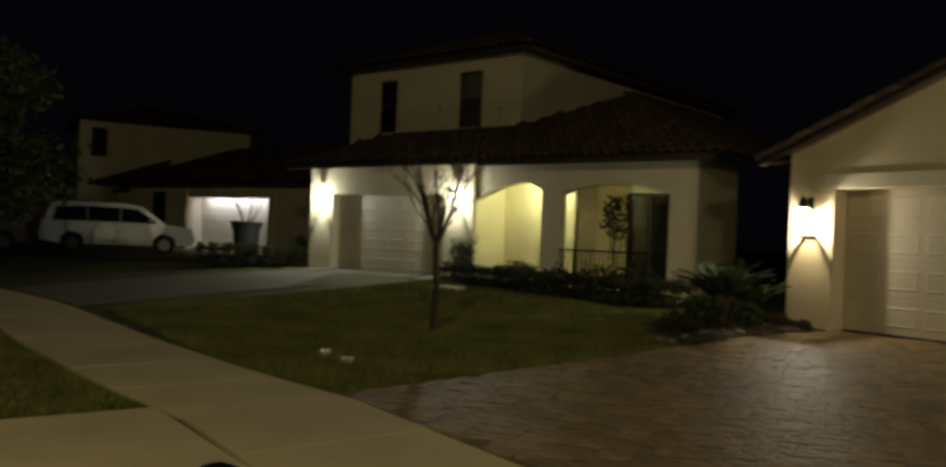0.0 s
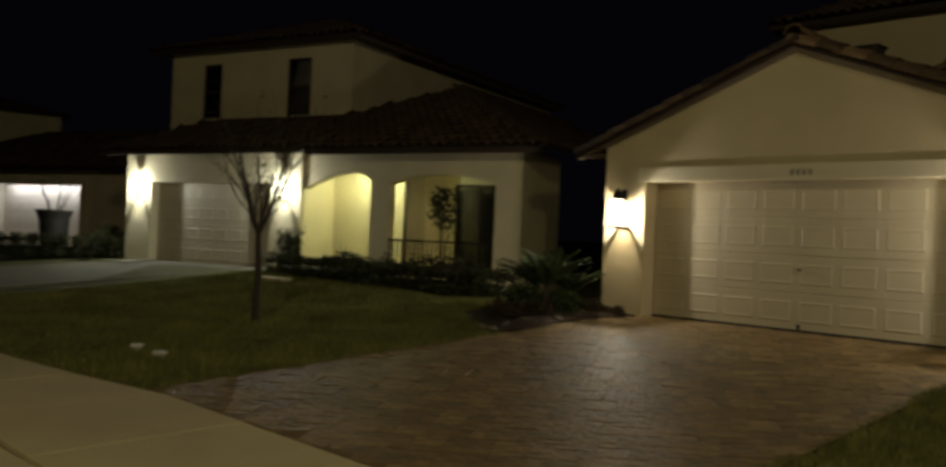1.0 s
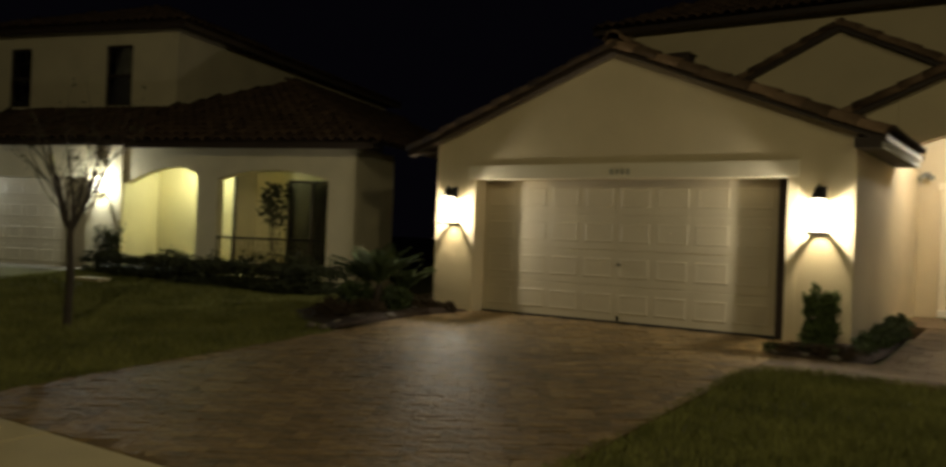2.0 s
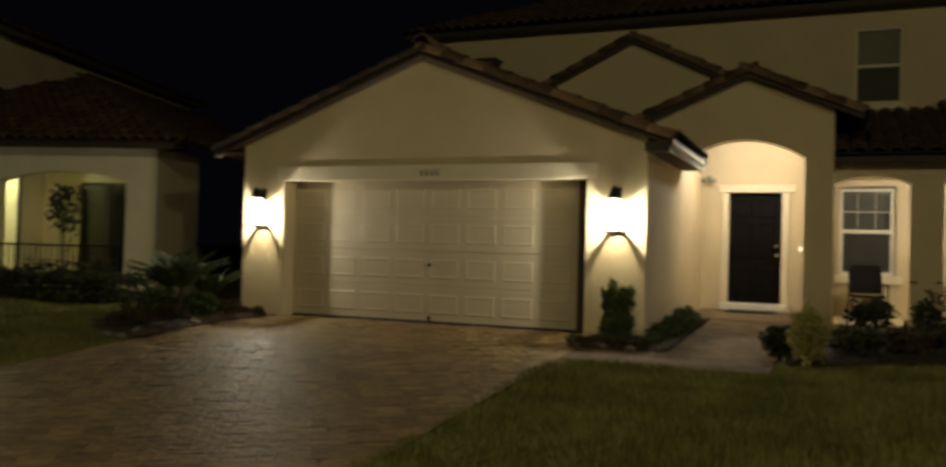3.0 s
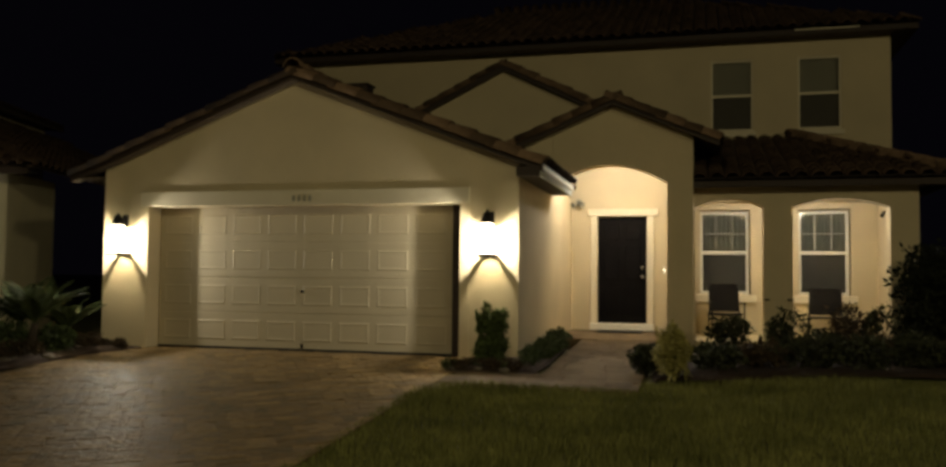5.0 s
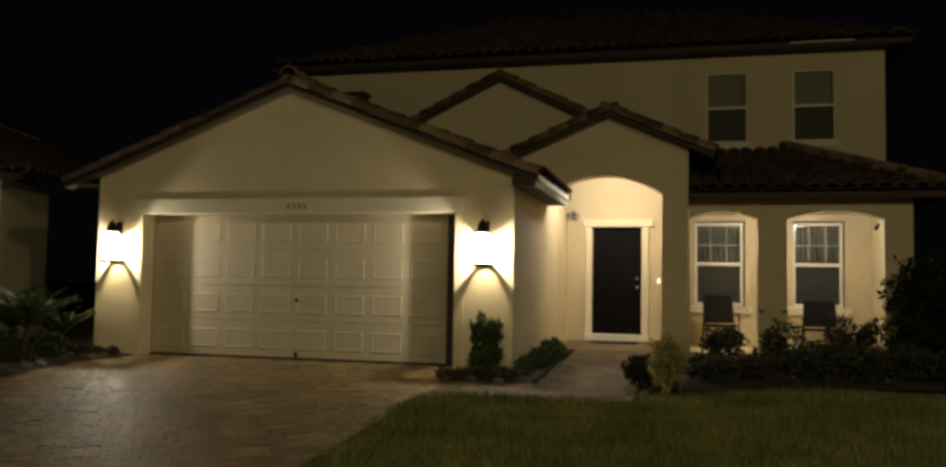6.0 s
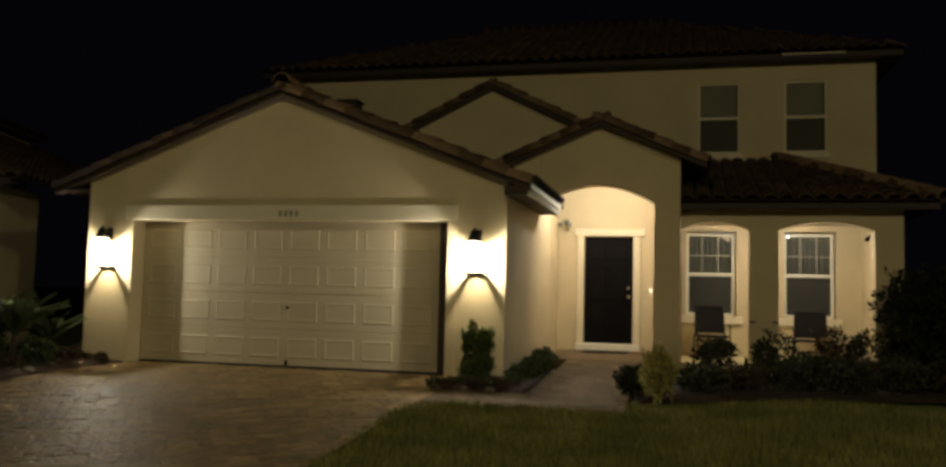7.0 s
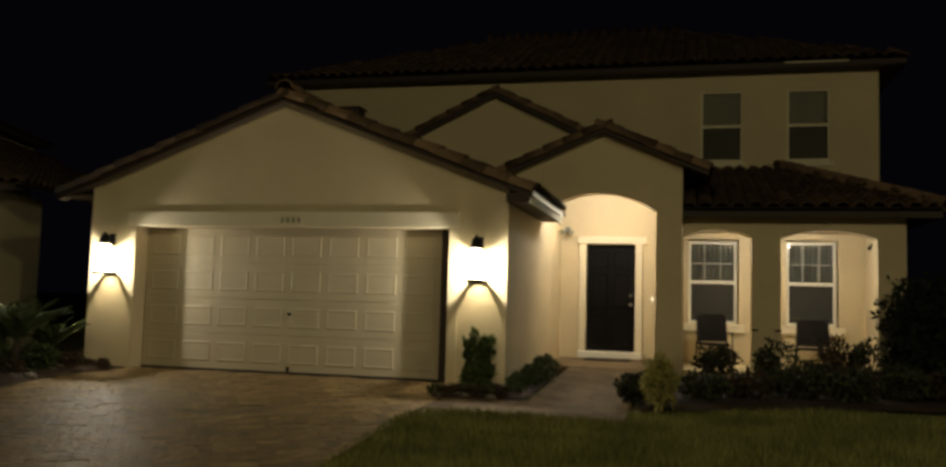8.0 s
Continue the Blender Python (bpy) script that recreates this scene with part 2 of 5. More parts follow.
def tile_roof(name, corners, parent, singles=0, over=0.0):
    """Courses of barrel tiles over one roof plane; corners: two along the eave, then the rest. Tiles up to a count are parts of their own."""
    c = [Vector(p) for p in corners]
    along = (c[1] - c[0]).normalized()
    normal = along.cross((c[-1] - c[0])).normalized()
    if normal.z < 0:
        normal = -normal
    up = normal.cross(along)
    if up.z < 0:
        up = -up
    flat = [((p - c[0]).dot(along), (p - c[0]).dot(up)) for p in c]
    base = sheet([p for p in c], 0.05)
    roof = part(name, base, FASCIA, parent, "brown barrel-tiled roof slope")
    wide, course = 0.255, 0.36
    us, vs = [p[0] for p in flat], [p[1] for p in flat]
    bm, made = bmesh.new(), 0
    pieces = []
    v = -0.05
    while v < max(vs):
        u = min(us) + wide / 2
        while u < max(us):
            if inside((u, max(v + 0.14, 0.01)), flat):
                pieces.append((u, v))
            u += wide
        v += course
    rng = random.Random(name + str(len(pieces)))
    x_axis = up.cross(normal)
    for u, v in pieces:
        o = c[0] + along * (u + rng.uniform(-0.008, 0.008)) + up * v + normal * (0.012 + rng.uniform(0, 0.012))
        m = Matrix.Translation(o) @ Matrix((x_axis, up, normal)).transposed().to_4x4() @ pose(0, 0, 0, -3.2 + rng.uniform(-1, 1), 0, rng.uniform(-1.2, 1.2))
        if made < singles:
            t = new("roof_tile", TILE_MESH)
            t.parent = roof
            t.matrix_basis = m
            made += 1
        else:
            own = barrel(0.42, 0.118, 0.098, 4)
            own.transform(m)
            me = bpy.data.meshes.new("joined")
            own.to_mesh(me)
            own.free()
            bm.from_mesh(me)
            bpy.data.meshes.remove(me)
    if len(pieces) > singles:
        rest = part("roof_tiles", bm, TILE, roof, smooth=True)
        rest["kind"] = "stuff"
    else:
        bm.free()
    return roof


def rake_tiles(a, b, parent, side):
    """Overlapping edge tiles from the eave end a up to the ridge end b."""
    a, b = Vector(a), Vector(b)
    run = (b - a).normalized()
    out = run.cross(Vector((0, 0, 1))).normalized()
    top = out.cross(run)
    if top.z < 0:
        top = -top
    n = int((b - a).length / 0.36)
    rng = random.Random(n + side)
    x_axis = run.cross(top)
    for k in range(n + 1):
        o = a + run * (k * (b - a).length / (n + 1)) + top * rng.uniform(0, 0.012)
        t = new("rake_tile", RAKE_MESH)
        t.parent = parent
        t.matrix_basis = Matrix.Translation(o) @ Matrix((x_axis, run, top)).transposed().to_4x4() @ pose(0, 0, 0, -2.4 + rng.uniform(-0.8, 0.8), rng.uniform(-3, 3), rng.uniform(-1.2, 1.2))


def gable_edge(cx, apex, half, slope, y, parent, left=True, right=True, depth=0.14, tile=True, over=0.16):
    """Fascia boards and edge tiles along both slopes of a gable; apex: the lower edge of the boards at the middle."""
    for sgn, on in ((-1, left), (1, right)):
        if not on:
            continue
        bm = bmesh.new()
        x1 = cx + sgn * half
        z1 = apex - slope * half
        ring = [(cx, apex), (x1, z1), (x1, z1 + depth), (cx, apex + depth)]
        vs = [bm.verts.new((x, y, z)) for x, z in ring]
        f = bm.faces.new(vs)
        made = bmesh.ops.extrude_face_region(bm, geom=[f])
        bmesh.ops.translate(bm, verts=[v for v in made["geom"] if isinstance(v, bmesh.types.BMVert)], vec=(0, 0.035, 0))
        board = part("rake_board", bm, FASCIA, parent, "dark brown rake board")
        bm2 = sheet([(cx, y + 0.036, apex + 0.02), (x1, y + 0.036, z1 + 0.02), (x1, y + over, z1 + 0.02), (cx, y + over, apex + 0.02)], 0.015)
        part("soffit", bm2, SOFFIT, parent)
        if tile:
            rake_tiles((x1, y + 0.075, z1 + depth - 0.06), (cx, y + 0.075, apex + depth - 0.06), board, sgn)


def sash_window(x0, x1, z0, z1, y, parent, frame_mat, blind=True, grid=True, sill=False, depth=0.09, dark=False):
    """A double-hung window set into a wall whose face is at y: frame, two panes, meeting rail, bars, blind behind."""
    w = part("window", slab(rect(x0, x1, z0, z1), [rect(x0 + 0.045, x1 - 0.045, z0 + 0.05, z1 - 0.045)], y + 0.03, y + 0.03 + depth), frame_mat, parent, "double-hung window with a pale frame")
    zm = (z0 + z1) / 2
    part("meeting_rail", box(x0 + 0.04, x1 - 0.04, y + 0.035, y + 0.09, zm - 0.03, zm + 0.03, 0.006), frame_mat, w)
    if grid:
        for k in (1, 2):
            xb = x0 + (x1 - x0) * k / 3
            part("glazing_bar", box(xb - 0.005, xb + 0.005, y + 0.058, y + 0.074, zm + 0.03, z1 - 0.045), frame_mat, w)
        zb = zm + (z1 - zm) * (0.46 if sill else 0.5)
        part("glazing_bar", box(x0 + 0.04, x1 - 0.04, y + 0.056, y + 0.072, zb - 0.006, zb + 0.006), frame_mat, w)
    up = part("upper_pane", box(x0 + 0.04, x1 - 0.04, y + 0.078, y + 0.083, zm, z1 - 0.04), DARKPANE if dark else PANE, w, "upper glass pane")
    low = part("lower_pane", box(x0 + 0.04, x1 - 0.04, y + 0.066, y + 0.071, z0 + 0.04, zm), DARKPANE if dark else PANE, w, "lower glass pane behind a screen")
    up.visible_shadow = low.visible_shadow = dark
    if sill:
        bm = bmesh.new()
        n, rows = 60, []
        for z in (zm - 0.02, z1 - 0.04):
            front = [(x0 + 0.045 + (x1 - x0 - 0.09) * k / n, y + 0.135 + 0.007 * math.sin(k * 1.15 + 0.7 * math.sin(k * 0.31))) for k in range(n + 1)]
            rows.append([bm.verts.new((a, b, z)) for a, b in front])
        for k in range(n):
            bm.faces.new((rows[0][k], rows[0][k + 1], rows[1][k + 1], rows[1][k]))
        bmesh.ops.solidify(bm, geom=bm.faces[:], thickness=0.003)
        part("curtain", bm, BLIND, w, "pale curtain hanging in folds", True)
        part("insect_screen", box(x0 + 0.04, x1 - 0.04, y + 0.094, y + 0.100, z0 + 0.04, zm - 0.03), DARKROOM, w, "dark insect screen")
    elif not dark:
        bm = bmesh.new()
        for k in range(int((z1 - zm) / 0.05)):
            z = zm + 0.02 + k * 0.05
            box(x0 + 0.05, x1 - 0.05, y + 0.125, y + 0.131, z, z + 0.044, bm=bm)
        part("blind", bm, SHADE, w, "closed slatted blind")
        part("insect_screen", box(x0 + 0.04, x1 - 0.04, y + 0.094, y + 0.100, z0 + 0.04, zm - 0.03), DARKROOM, w, "dark insect screen")
    if sill:
        part("sill", box(x0 - 0.11, x1 + 0.13, y - 0.13, y - 0.062, z0 - 0.15, z0 - 0.01, 0.012), TRIM, w, "pale stucco sill")
    return w


def wall_lantern(place, turn, group, watts, colour):
    """A hooded coach lantern on its back plate; place: the wall face at the height of the bulb, facing -y before the turn."""
    m = Matrix.Translation(place) @ pose(0, 0, 0, 0, 0, turn)
    t = thing("wall_lantern", "lit dark metal coach lantern with a hood on stucco", "wall lamp", m, group)
    yb = -0.12
    part("back_plate", box(-0.05, 0.05, -0.016, 0, -0.06, 0.20, 0.006), IRON, t)
    part("arm", tube((0, -0.01, 0.18), (0, yb, 0.22), 0.010), IRON, t)
    hood = ((0.05, 0.15), (0.048, 0.165), (0.035, 0.19), (0.012, 0.215))
    part("hood", lathe(hood, 12, (0, yb, 0)), IRON, t, "dark metal hood")
    for sx in (-1, 1):
        for sy in (-1, 1):
            part("corner_bar", tube((sx * 0.065, yb + sy * 0.065, 0.09), (sx * 0.10, yb + sy * 0.085, -0.21), 0.004, n=6), IRON, t)
    q = 0.10
    for a, b in (((-q, yb - q), (q, yb - q)), ((-q, yb + 0.085), (q, yb + 0.085)), ((-q, yb - q), (-q, yb + 0.085)), ((q, yb - q), (q, yb + 0.085))):
        part("bottom_rail", tube((*a, -0.21), (*b, -0.21), 0.017, n=6), IRON, t)
    for sx in (-1, 1):
        g = part("glass_panel", box(sx * 0.078 - 0.003, sx * 0.078 + 0.003, yb - 0.07, yb + 0.07, -0.20, 0.075), GLOWGLASS, t, "lit frosted glass panel")
        g.visible_shadow = False
    for sy in (-1, 1):
        g = part("glass_panel", box(-0.072, 0.072, yb + sy * 0.074 - 0.003, yb + sy * 0.074 + 0.003, -0.20, 0.075), GLOWGLASS, t, "lit frosted glass panel")
        g.visible_shadow = False
    bulb = part("bulb", ball((0, yb, 0.0), 0.032, squash=1.5), BULB, t, "glowing bulb", True)
    bulb.visible_shadow = False
    lamp("lantern_light", "POINT", m @ Vector((0, yb, 0.0)), watts, colour, 0.014)
    return t


def coach_lantern(place):
    """A tall tapered box lantern fixed to the wall; place: the wall face at the height of the bulb."""
    m = Matrix.Translation(place)
    t = thing("wall_lantern", "lit dark metal coach lantern with frosted glass on stucco", "wall lamp", m, "wall lanterns of the garage")
    yb, low, high = -0.19, -0.158, 0.275
    part("back_plate", box(-0.055, 0.055, -0.016, 0, 0.26, 0.44, 0.006), IRON, t)
    part("arm", tube((0, -0.01, 0.38), (0, yb + 0.03, 0.36), 0.012), IRON, t)
    part("hood", lathe([(0.088, high), (0.086, high + 0.012), (0.078, high + 0.05), (0.062, high + 0.10), (0.05, high + 0.135), (0.024, high + 0.15), (0.012, high + 0.18)], 14, (0, yb, 0)), IRON, t, "dark metal hood")
    # unseen disc and rod, added to shape the V of light on the wall
    part("cutoff_disc", lathe([(0.02, 0.105), (0.080, 0.088), (0.082, 0.092), (0.03, 0.112)], 18, (0, yb, 0)), WHITE, t, "unseen disc added to cut off the upward light", True)
    part("cutoff_disc_rod", tube((0, yb, 0.108), (0, yb, high), 0.008, n=8), IRON, t)
    for sx in (-1, 1):
        part("base_rail", tube((sx * 0.10, yb - 0.10, low), (sx * 0.10, -0.004, low), 0.020, n=8), IRON, t)
        part("corner_bar", tube((sx * 0.10, yb - 0.098, low), (sx * 0.072, yb - 0.072, high), 0.0045, n=6), IRON, t)
    part("base_rail", tube((-0.10, yb - 0.10, low), (0.10, yb - 0.10, low), 0.020, n=8), IRON, t)
    part("base_rail", tube((-0.10, -0.022, low), (0.10, -0.022, low), 0.020, n=8), IRON, t)
    part("base_pane", box(-0.085, 0.085, yb - 0.085, -0.035, low - 0.004, low + 0.004), SMOKED, t, "smoked glass base")
    for turn in (0, 90, 180, 270):
        bm = bmesh.new()
        ring = [(-0.09, -0.093, low + 0.012), (0.09, -0.093, low + 0.012), (0.066, -0.069, high - 0.004), (-0.066, -0.069, high - 0.004)]
        bm.faces.new([bm.verts.new(q) for q in ring])
        bmesh.ops.solidify(bm, geom=bm.faces[:], thickness=0.003)
        bm.transform(pose(0, yb, 0, 0, 0, turn))
        g = part("glass_panel", bm, GLOWGLASS, t, "lit frosted glass panel")
        g.visible_shadow = False
    bulb = part("bulb", ball((0, yb, 0.0), 0.032, squash=1.5), BULB, t, "glowing bulb", True)
    bulb.visible_shadow = False
    lamp("lantern_light", "POINT", m @ Vector((0, yb, 0.0)), LANTERN_W, (1.0, 0.92, 0.75), 0.014)
    return t


def ground_z(x, y):
    """The lie of the land: level pavement along the bending street, lots rising to the houses."""
    edge = street_y(x)
    d = y - edge
    rise = 0.45 + 0.16 * min(1, max(0, (-x - 4) / 5))
    if d <= 0:
        return -0.45 + max(-0.06, 0.02 * d)
    f = min(1.0, d / 7.4)
    z = -0.45 + rise * f
    return z


def street_y(x):
    """The house side of the pavement, which bends away from the houses to the west."""
    if x >= 0:
        return -7.8
    near, bend = 0.95 * (1 - math.exp(x / 5.0)), 0.0070 * x * x
    return -7.8 - (near ** 8 + bend ** 8) ** 0.125


# ---------------------------------------------------------------- ground, street, pavement
def lawn_ground():
    bm = bmesh.new()
    xs = [-400, -200, -100, -70, -55] + [-45 + 0.75 * k for k in range(100)] + [32, 40, 60, 100, 200, 400]
    ys = [-300, -150, -80, -50, -35] + [-26 + 0.5 * k for k in range(80)] + [16, 22, 30, 45, 70, 120, 200, 420]
    grid = [[bm.verts.new((x, y, ground_z(max(-45, min(30, x)), y) - (0.25 if y < street_y(max(-45, min(30, x))) - 4.62 else 0.03))) for y in ys] for x in xs]
    for i in range(len(xs) - 1):
        for j in range(len(ys) - 1):
            bm.faces.new((grid[i][j], grid[i + 1][j], grid[i + 1][j + 1], grid[i][j + 1]))
    return single("ground", bm, GRASS_SOIL, "dark night lawn and soil rising to the houses", "ground", kind="structure", smooth=True)


lawn_ground()


def strip(name, x0, x1, far, near, lift, thick, mat, label, step=0.75):
    """A band along the street, between two offsets from the pavement's house side."""
    bm = bmesh.new()
    n = int((x1 - x0) / step)
    prev = None
    for k in range(n + 1):
        x = x0 + (x1 - x0) * k / n
        e = street_y(x)
        za, zb = ground_z(x, e + far) + lift, ground_z(x, e + near) + lift
        row = [bm.verts.new(p) for p in ((x, e + near, zb), (x, e + far, za), (x, e + far, za - thick), (x, e + near, zb - thick))]
        if prev:
            for a in range(4):
                bm.faces.new((prev[a], prev[(a + 1) % 4], row[(a + 1) % 4], row[a]))
        else:
            bm.faces.new(row)
        prev = row
    bm.faces.new(prev)
    return single(name, bm, mat, label, name, kind="structure")


strip("road", -70, 40, -12.5, -4.75, -0.10, 0.1, ROAD, "dark asphalt residential street")
strip("kerb", -70, 40, -4.74, -4.55, 0.0, 0.16, CONCRETE, "low concrete kerb beside the street")
side = tagged(new("pavement"), "pale concrete pavement with score joints", "pavement", kind="structure")


def pavement_slab(x0, x1, far, near, lift, mat, name="pavement_slab", dz=0.0):
    bm = bmesh.new()
    g = 0.008
    vs = []
    for x, d in ((x0 + g, near + g), (x1 - g, near + g), (x1 - g, far - g), (x0 + g, far - g)):
        e = street_y(x)
        vs.append(bm.verts.new((x, e + d, ground_z(x, e + d) + lift + dz)))
    f = bm.faces.new(vs)
    made = bmesh.ops.extrude_face_region(bm, geom=[f])
    bmesh.ops.translate(bm, verts=[v for v in made["geom"] if isinstance(v, bmesh.types.BMVert)], vec=(0, 0, -0.12))
    bmesh.ops.bevel(bm, geom=[e for e in bm.edges if abs(e.verts[0].co.z - e.verts[1].co.z) < 0.1], offset=0.007, segments=1, affect="EDGES")
    return part(name, bm, mat, side)


rng = random.Random(5)
x = -40.5
while x < 21:
    pavement_slab(x, x + 1.5, 0.0, -1.68, 0.012, CONCRETE, dz=rng.uniform(-0.003, 0.003))
    x += 1.5
x = -0.45
for k in range(2):
    pavement_slab(x + k * 2.95, x + (k + 1) * 2.95, -1.69, -4.53, 0.012, CONCRETE, "apron_slab", dz=-0.004 * k)
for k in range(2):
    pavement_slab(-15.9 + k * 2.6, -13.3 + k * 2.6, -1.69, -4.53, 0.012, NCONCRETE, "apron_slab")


# ---------------------------------------------------------------- the near house
house = thing("house", "two-storey cream stucco house with brown clay tile roofs, lit at night", "house")
SL, CX, APEX = 0.385, 2.42, 3.925   # garage gable


def gable_z(x):
    return APEX + 0.03 - SL * abs(x - CX)


part("garage_front_wall", slab([(-0.78, -0.3), (-0.78, gable_z(-0.78)), (CX, gable_z(CX)), (5.70, gable_z(5.70)), (5.70, -0.3)],
     [rect(0.0, 4.88, -0.28, 2.13)], 0.0, 0.36), STUCCO, house, "cream stucco gable wall over the garage door")
part("garage_side_wall", box(5.50, 5.70, 0.36, 5.0, -0.3, 2.62), STUCCO, house)
part("garage_side_wall", box(-0.78, -0.58, 0.36, 7.2, -0.3, 2.62), STUCCO, house)
part("header_band", box(-0.14, 5.02, -0.024, 0.0, 2.13, 2.35, 0.006), TRIM, house, "raised stucco band over the garage door")
for a, b in ((-0.14, 0.0), (4.88, 5.02)):
    part("door_casing", box(a, b, -0.014, 0.0, -0.2, 2.128, 0.005), STUCCO, house)
part("garage_floor", box(-0.58, 5.5, 0.36, 7.0, -0.3, -0.01), CONCRETE, house)


def garage_door(parent, x0, x1, z0, z1, y, cols=8, rows=4, mat=DOORPAINT):
    door = part("garage_door", box(x0, x1, y + 0.012, y + 0.05, z0, z1), mat, parent, "closed pale sectional garage door with raised panels")
    h = (z1 - z0) / rows
    for r in range(rows):
        sec = part("door_section", box(x0 + 0.005, x1 - 0.005, y, y + 0.02, z0 + r * h + 0.004, z0 + (r + 1) * h - 0.004, 0.004), mat, door)
        w = (x1 - x0 - 0.06) / cols
        for c in range(cols):
            a, b = x0 + 0.03 + c * w + 0.055, x0 + 0.03 + (c + 1) * w - 0.055
            za, zb = z0 + r * h + h * 0.22, z0 + (r + 1) * h - h * 0.22
            bm = bmesh.new()
            lo = [bm.verts.new(p) for p in ((a, y, za), (b, y, za), (b, y, zb), (a, y, zb))]
            e = 0.020
            mid = [bm.verts.new(p) for p in ((a + e, y - 0.009, za + e), (b - e, y - 0.009, za + e), (b - e, y - 0.009, zb - e), (a + e, y - 0.009, zb - e))]
            e2 = 0.042
            inn = [bm.verts.new(p) for p in ((a + e2, y - 0.003, za + e2), (b - e2, y - 0.003, za + e2), (b - e2, y - 0.003, zb - e2), (a + e2, y - 0.003, zb - e2))]
            for k in range(4):
                bm.faces.new((lo[k], lo[(k + 1) % 4], mid[(k + 1) % 4], mid[k]))
                bm.faces.new((mid[k], mid[(k + 1) % 4], inn[(k + 1) % 4], inn[k]))
            bm.faces.new(inn)
            part("door_panel", bm, mat, sec)
    part("bottom_seal", box(x0, x1, y - 0.01, y + 0.05, z0 - 0.05, z0 + 0.012), RUBBER, door, "black rubber bottom seal")
    return door


gdoor = garage_door(house, 0.01, 4.70, 0.03, 2.128, 0.30)
part("door_jamb_strip", box(4.70, 4.88, 0.275, 0.34, 0.0, 2.128), FASCIA, house, "dark jamb strip beside the garage door")
hx = 2.42
part("door_handle", tube((hx, 0.30, 0.88), (hx, 0.245, 0.88), 0.022), IRON, gdoor, "dark door handle")
part("door_lift_plate", box(hx - 0.02, hx + 0.02, 0.275, 0.30, 0.05, 0.12, 0.005), IRON, gdoor)
for k in range(4):   # the number on the band, as plain bars
    part("number_bar", box(2.37 + k * 0.085, 2.37 + k * 0.085 + 0.045, -0.032, -0.023, 2.185, 2.265, 0.003), SHADE, house)

# garage roof
EAVE_L, EAVE_R, RY = -1.26, 6.05, -0.20
gable_edge(CX, APEX, 3.68, SL, RY, house, right=False, depth=0.13, over=0.2)
gable_edge(CX, APEX, 3.63, SL, RY, house, left=False, depth=0.13, over=0.2)
ztip = APEX - SL * 3.64 + 0.13
tile_roof("garage_roof_east", [(EAVE_R, RY + 0.04, ztip), (EAVE_R, 2.70, ztip), (5.68, 2.70, ztip + SL * 0.37), (5.68, 7.2, ztip + SL * 0.37), (CX, 7.2, APEX + 0.13), (CX, RY + 0.04, APEX + 0.13)], house)
tile_roof("garage_roof_west", [(EAVE_L, RY + 0.04, ztip), (EAVE_L, 7.2, ztip), (CX, 7.2, APEX + 0.13), (CX, RY + 0.04, APEX + 0.13)], house)
for k in range(18):
    t = new("ridge_tile", RAKE_MESH)
    t.parent = house
    t.matrix_basis = pose(CX, RY - 0.03 + k * 0.4, APEX + 0.17, -3, 0, 0)
part("eave_soffit", box(5.70, 6.00, RY + 0.06, 2.72, ztip - 0.18, ztip - 0.165), SOFFIT, house)
part("eave_soffit", box(-1.19, -0.78, RY + 0.06, 7.0, ztip - 0.085, ztip - 0.07), SOFFIT, house)
part("eave_board", box(6.00, 6.03, RY + 0.06, 2.72, ztip - 0.19, ztip - 0.03), BLIND, house, "white eave board with a drip edge")
part("eave_board", box(6.03, 6.055, RY + 0.06, 2.72, ztip - 0.10, ztip - 0.03), WHITE, house)
part("eave_board", box(-1.22, -1.19, RY + 0.06, 7.0, ztip - 0.10, ztip - 0.03), FASCIA, house)
part("rake_return", box(5.70, 6.01, RY + 0.005, RY + 0.05, ztip - 0.19, ztip - 0.06), FASCIA, house)
vent = part("roof_vent", box(2.78, 3.06, 1.05, 1.35, 3.78, 4.09, 0.012), FASCIA, house, "small dark box vent on the roof")
part("vent_cap", box(2.75, 3.09, 1.02, 1.38, 4.09, 4.115, 0.006), FASCIA, vent)

# entry gable
EX, EAP, ES, EY = 6.70, 3.92, 0.43, 2.70
part("entry_front_wall", slab([(5.72, EAP + 0.03 - ES * (EX - 5.72))] + arch(5.72, 7.555, 2.60, 2.66, 2.965)[1:-1] + [(7.55, 0.0), (7.96, 0.0), (7.96, EAP + 0.03 - ES * (7.96 - EX)), (EX, EAP + 0.03)],
     [], EY, EY + 0.3), STUCCO, house, "stucco entry gable with an arched opening")
part("entry_upper_wall", slab([(4.2, 2.7), (4.2, EAP + 0.03 - ES * (EX - 4.2)), (5.715, EAP + 0.03 - ES * (EX - 5.72)), (5.715, 2.7)], [], EY, EY + 0.3), STUCCO, house)
gable_edge(EX, EAP, 1.66, ES, EY - 0.2, house, left=False, depth=0.13, over=0.2)
gable_edge(EX, EAP, 2.5, ES, EY - 0.2, house, right=False, depth=0.13, over=0.2)
ze = EAP - ES * 1.66 + 0.13
tile_roof("entry_roof_east", [(EX + 1.66, EY - 0.16, ze), (EX + 1.66, 7.2, ze), (EX, 7.2, EAP + 0.13), (EX, EY - 0.16, EAP + 0.13)], house)
tile_roof("entry_roof_west", [(EX - 2.5, EY - 0.16, EAP - ES * 2.5 + 0.13), (EX - 2.5, 7.2, EAP - ES * 2.5 + 0.13), (EX, 7.2, EAP + 0.13), (EX, EY - 0.16, EAP + 0.13)], house)
part("entry_side_wall", box(7.56, 7.96, 3.0, 5.0, 0.0, 3.30), STUCCO, house)
